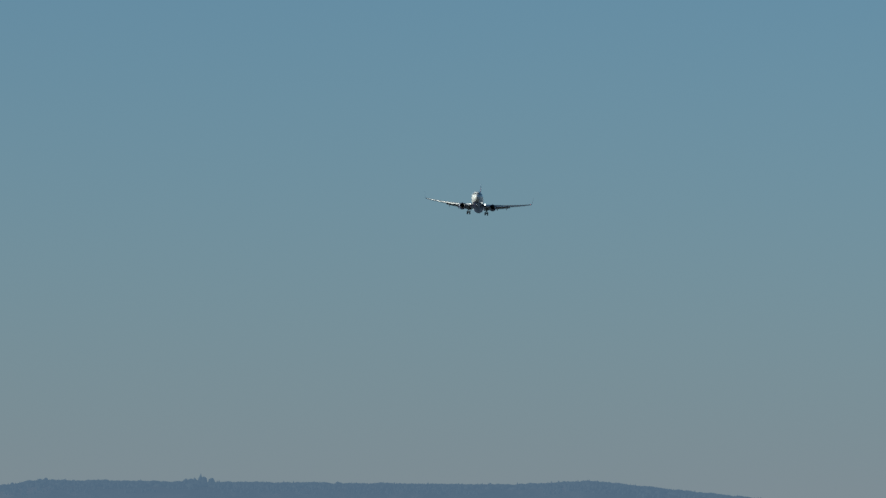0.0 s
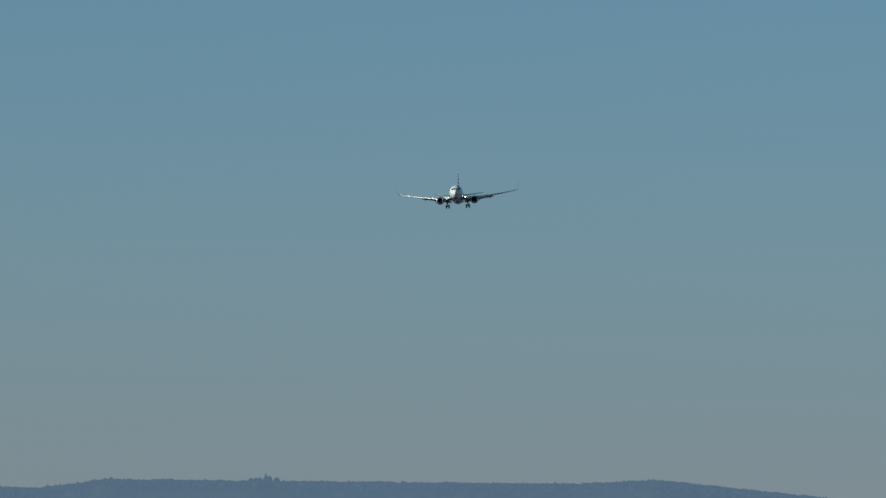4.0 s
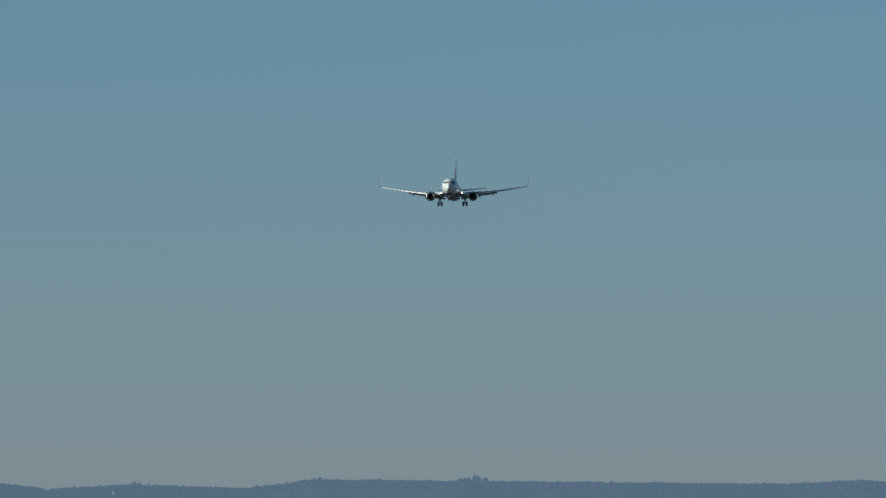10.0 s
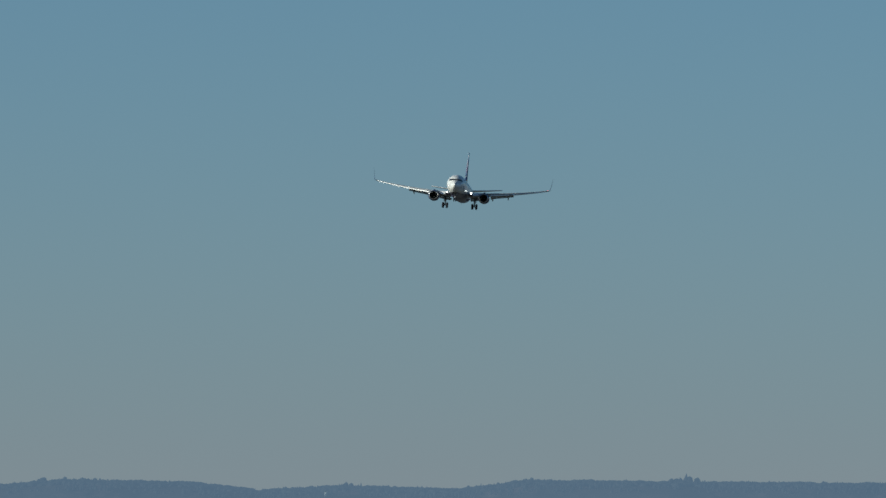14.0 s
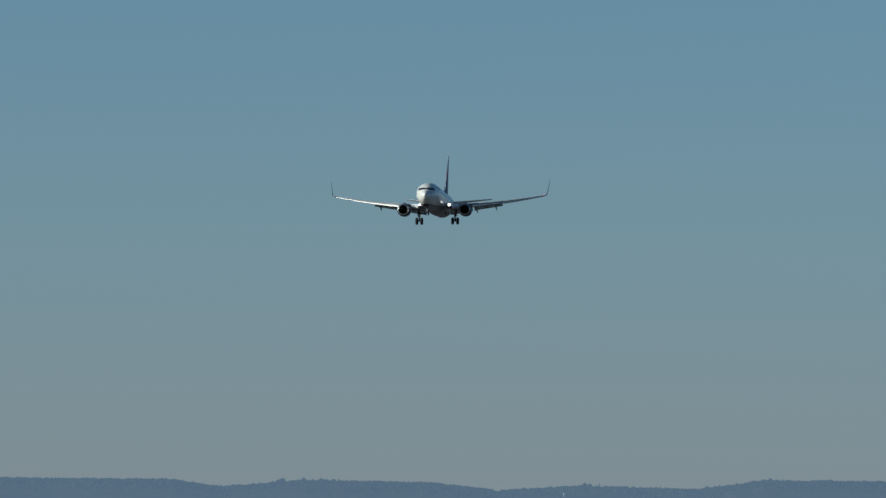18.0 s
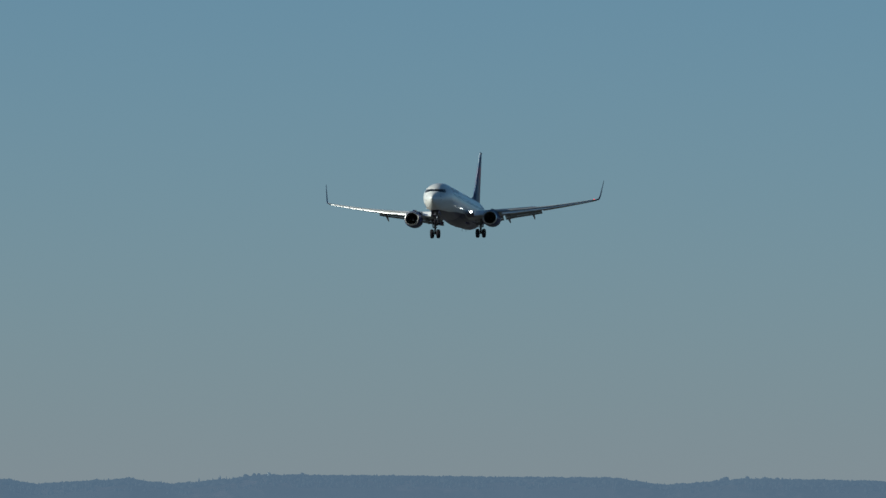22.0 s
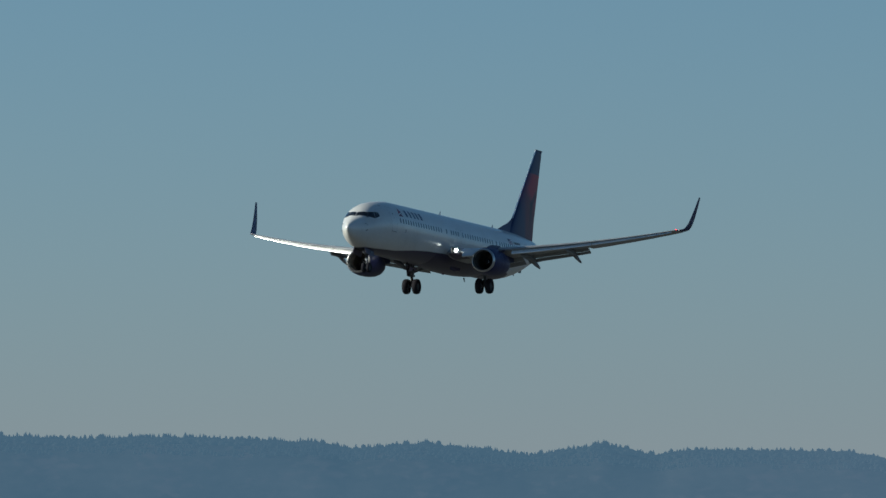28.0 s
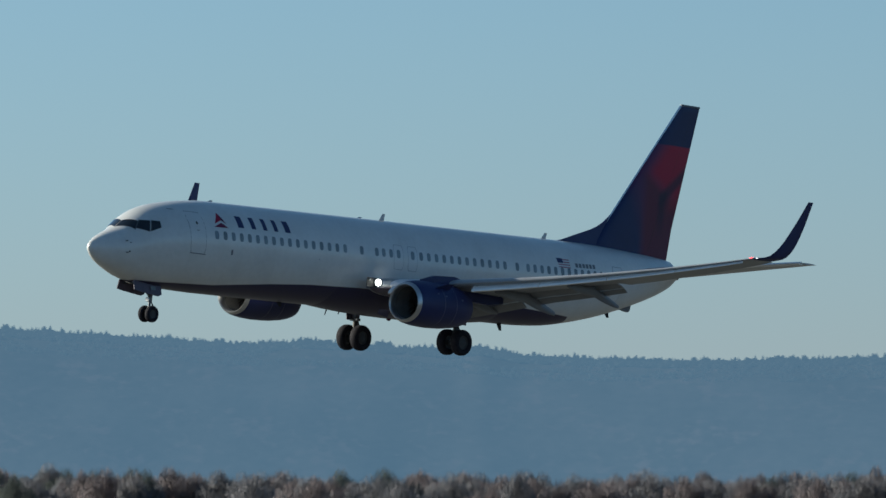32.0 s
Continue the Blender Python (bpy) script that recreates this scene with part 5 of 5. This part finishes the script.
while az < 41.5:
    thin = az < 26.4
    az += rng.uniform(0.035, 0.075) * (2.2 if thin else 1)
    r = rng.uniform(1130, 1420)
    fir_zone = 25.6 < az < 30.5 and rng.random() < 0.42
    green = az > 37.8 and rng.random() < 0.38 or 31 < az < 37 and rng.random() < 0.06
    src = rng.choice(firs if fir_zone else greens if green else broad + broad[:2])
    rise = float(np.interp(az, [23, 25, 26.6, 28, 30, 32.4, 35, 38, 39, 42], [23.3, 24.2, 25.0, 25.2, 25.8, 26.9, 26.9, 27.1, 28.4, 28.2])) - EYE
    k = (EYE + rise * r / 1195) * (1 + 0.035 * noise.noise((az * 1.7, 0, 2)) + 0.035 * noise.noise((az * 6, 0, 5))) / tall[src.name]
    m = Matrix.Translation(polar(az, r, 0)) @ pose(0, 0, 0, 0, 0, rng.uniform(0, 360))
    if src.name not in used:
        used.add(src.name)
        src.matrix_basis, ob = m, src
    else:
        ob = copy_thing(src, m)
    q = k * rng.uniform(0.92, 1.0) * (0.975 if fir_zone else 1)
    wide = 1.0 if src in firs else rng.uniform(0.85, 1.5)
    ob.scale = (q * wide, q * wide, q)
for src in broad + greens + firs:
    if src.name not in used:
        src.matrix_basis = Matrix.Translation(polar(43 + 0.4 * len(used), 1200, 0))
        used.add(src.name)


# ---- what moves ----
def motions():
    walk(airliner, [
        (0, pose(11.25, 2650.94, 143.60, -3.67, -5.40, -91.37)),
        (0.5, pose(8.35, 2613.20, 142.32, -2.37, -3.99, -91.35)),
        (1, pose(5.39, 2575.50, 141.64, -1.88, -3.81, -91.34)),
        (1.5, pose(2.22, 2537.82, 140.99, -0.29, -0.90, -91.32)),
        (2, pose(-0.50, 2500.17, 139.92, 0.90, -0.78, -91.30)),
        (2.5, pose(-3.83, 2462.55, 137.84, 1.43, 0.80, -91.29)),
        (3, pose(-7.24, 2424.95, 135.38, 0.44, -0.16, -91.27)),
        (3.5, pose(-10.81, 2387.39, 132.38, 2.08, -0.76, -91.25)),
        (5.5, pose(-26.43, 2237.38, 122.70, 0.95, -3.24, -91.19)),
        (6, pose(-30.43, 2199.95, 121.08, -0.12, -2.95, -91.17)),
        (6.5, pose(-34.37, 2162.55, 119.58, -1.02, -2.11, -91.15)),
        (7, pose(-38.52, 2125.17, 117.86, -1.92, -1.28, -91.13)),
        (7.5, pose(-42.07, 2087.82, 115.90, -1.64, -0.74, -91.11)),
        (8, pose(-46.11, 2050.49, 114.11, -1.12, -1.65, -91.09)),
        (8.5, pose(-49.98, 2013.20, 111.80, -0.67, -1.34, -91.07)),
        (9, pose(-53.89, 1975.93, 109.82, -0.44, -2.56, -91.05)),
        (9.5, pose(-57.93, 1938.69, 107.69, -0.41, -1.93, -91.04)),
        (10, pose(-61.92, 1901.47, 106.14, 0.05, -1.31, -90.63)),
        (10.5, pose(-66.14, 1864.28, 104.68, -0.28, -1.78, -90.59)),
        (11, pose(-69.78, 1827.12, 102.75, -0.09, -1.49, -90.73)),
        (11.5, pose(-73.61, 1789.99, 100.59, -1.36, -1.63, -90.66)),
        (12, pose(-77.63, 1752.88, 98.63, -1.60, -1.09, -90.42)),
        (12.5, pose(-81.56, 1715.80, 96.66, -1.77, -1.10, -90.06)),
        (13, pose(-85.44, 1678.75, 94.47, -2.28, -1.23, -90.33)),
        (13.5, pose(-89.02, 1641.73, 92.07, -4.07, -1.72, -89.49)),
        (14, pose(-92.76, 1604.73, 89.91, -3.90, -1.80, -89.88)),
        (14.5, pose(-95.88, 1567.76, 87.79, -2.25, -1.77, -89.69)),
        (16.5, pose(-108.11, 1420.15, 78.54, 0.55, -1.30, -90.38)),
        (17, pose(-111.17, 1383.31, 76.31, 1.10, -1.53, -90.35)),
        (17.5, pose(-114.48, 1346.51, 74.03, 1.01, -1.60, -90.22)),
        (18, pose(-118.01, 1309.73, 71.90, -0.02, -1.97, -90.28)),
        (18.5, pose(-121.51, 1272.97, 69.62, -0.67, -2.42, -90.05)),
        (19, pose(-124.92, 1236.25, 67.55, -1.31, -2.96, -89.90)),
        (19.5, pose(-128.37, 1199.55, 65.58, -0.78, -3.08, -90.22)),
        (20, pose(-131.64, 1162.88, 63.76, -1.15, -2.38, -90.55)),
        (20.5, pose(-134.95, 1126.23, 61.78, 0.00, -2.19, -90.69)),
        (21, pose(-138.29, 1089.62, 59.66, 1.11, -2.62, -90.71)),
        (21.5, pose(-141.78, 1053.03, 57.44, 0.36, -3.00, -90.88)),
        (22, pose(-145.22, 1016.46, 55.21, 0.37, -2.70, -90.74)),
        (22.5, pose(-148.75, 979.93, 53.28, -0.50, -2.36, -90.70)),
        (23, pose(-151.68, 943.42, 51.17, -0.84, -2.56, -90.62)),
        (23.5, pose(-155.13, 906.94, 49.19, -0.77, -2.41, -90.73)),
        (24, pose(-158.66, 870.49, 47.27, -2.05, -2.83, -90.96)),
        (24.5, pose(-162.06, 834.06, 45.40, -2.02, -2.07, -90.87)),
        (25, pose(-165.46, 797.66, 43.43, -2.35, -1.82, -90.69)),
        (25.5, pose(-168.71, 761.29, 41.65, -1.88, -1.28, -91.02)),
        (27.5, pose(-181.54, 616.07, 32.43, -1.20, -2.41, -92.31)),
        (28, pose(-184.53, 579.83, 30.07, -0.51, -2.92, -92.85)),
        (28.5, pose(-188.07, 543.62, 27.97, -0.28, -3.47, -93.17)),
        (29, pose(-191.25, 507.44, 26.15, 0.40, -3.56, -93.60)),
        (29.5, pose(-194.50, 471.29, 24.61, 1.85, -2.95, -94.05)),
        (30, pose(-198.04, 435.16, 23.06, 0.15, -2.43, -94.27)),
        (30.5, pose(-201.36, 399.06, 21.38, 0.02, -2.19, -94.19)),
        (31, pose(-204.95, 362.98, 19.73, 0.14, -2.12, -94.11)),
        (31.5, pose(-208.87, 326.94, 17.83, -2.27, -2.35, -94.00)),
        (32, pose(-212.13, 290.92, 16.16, -3.36, -2.82, -93.97)),
    ])


motions()
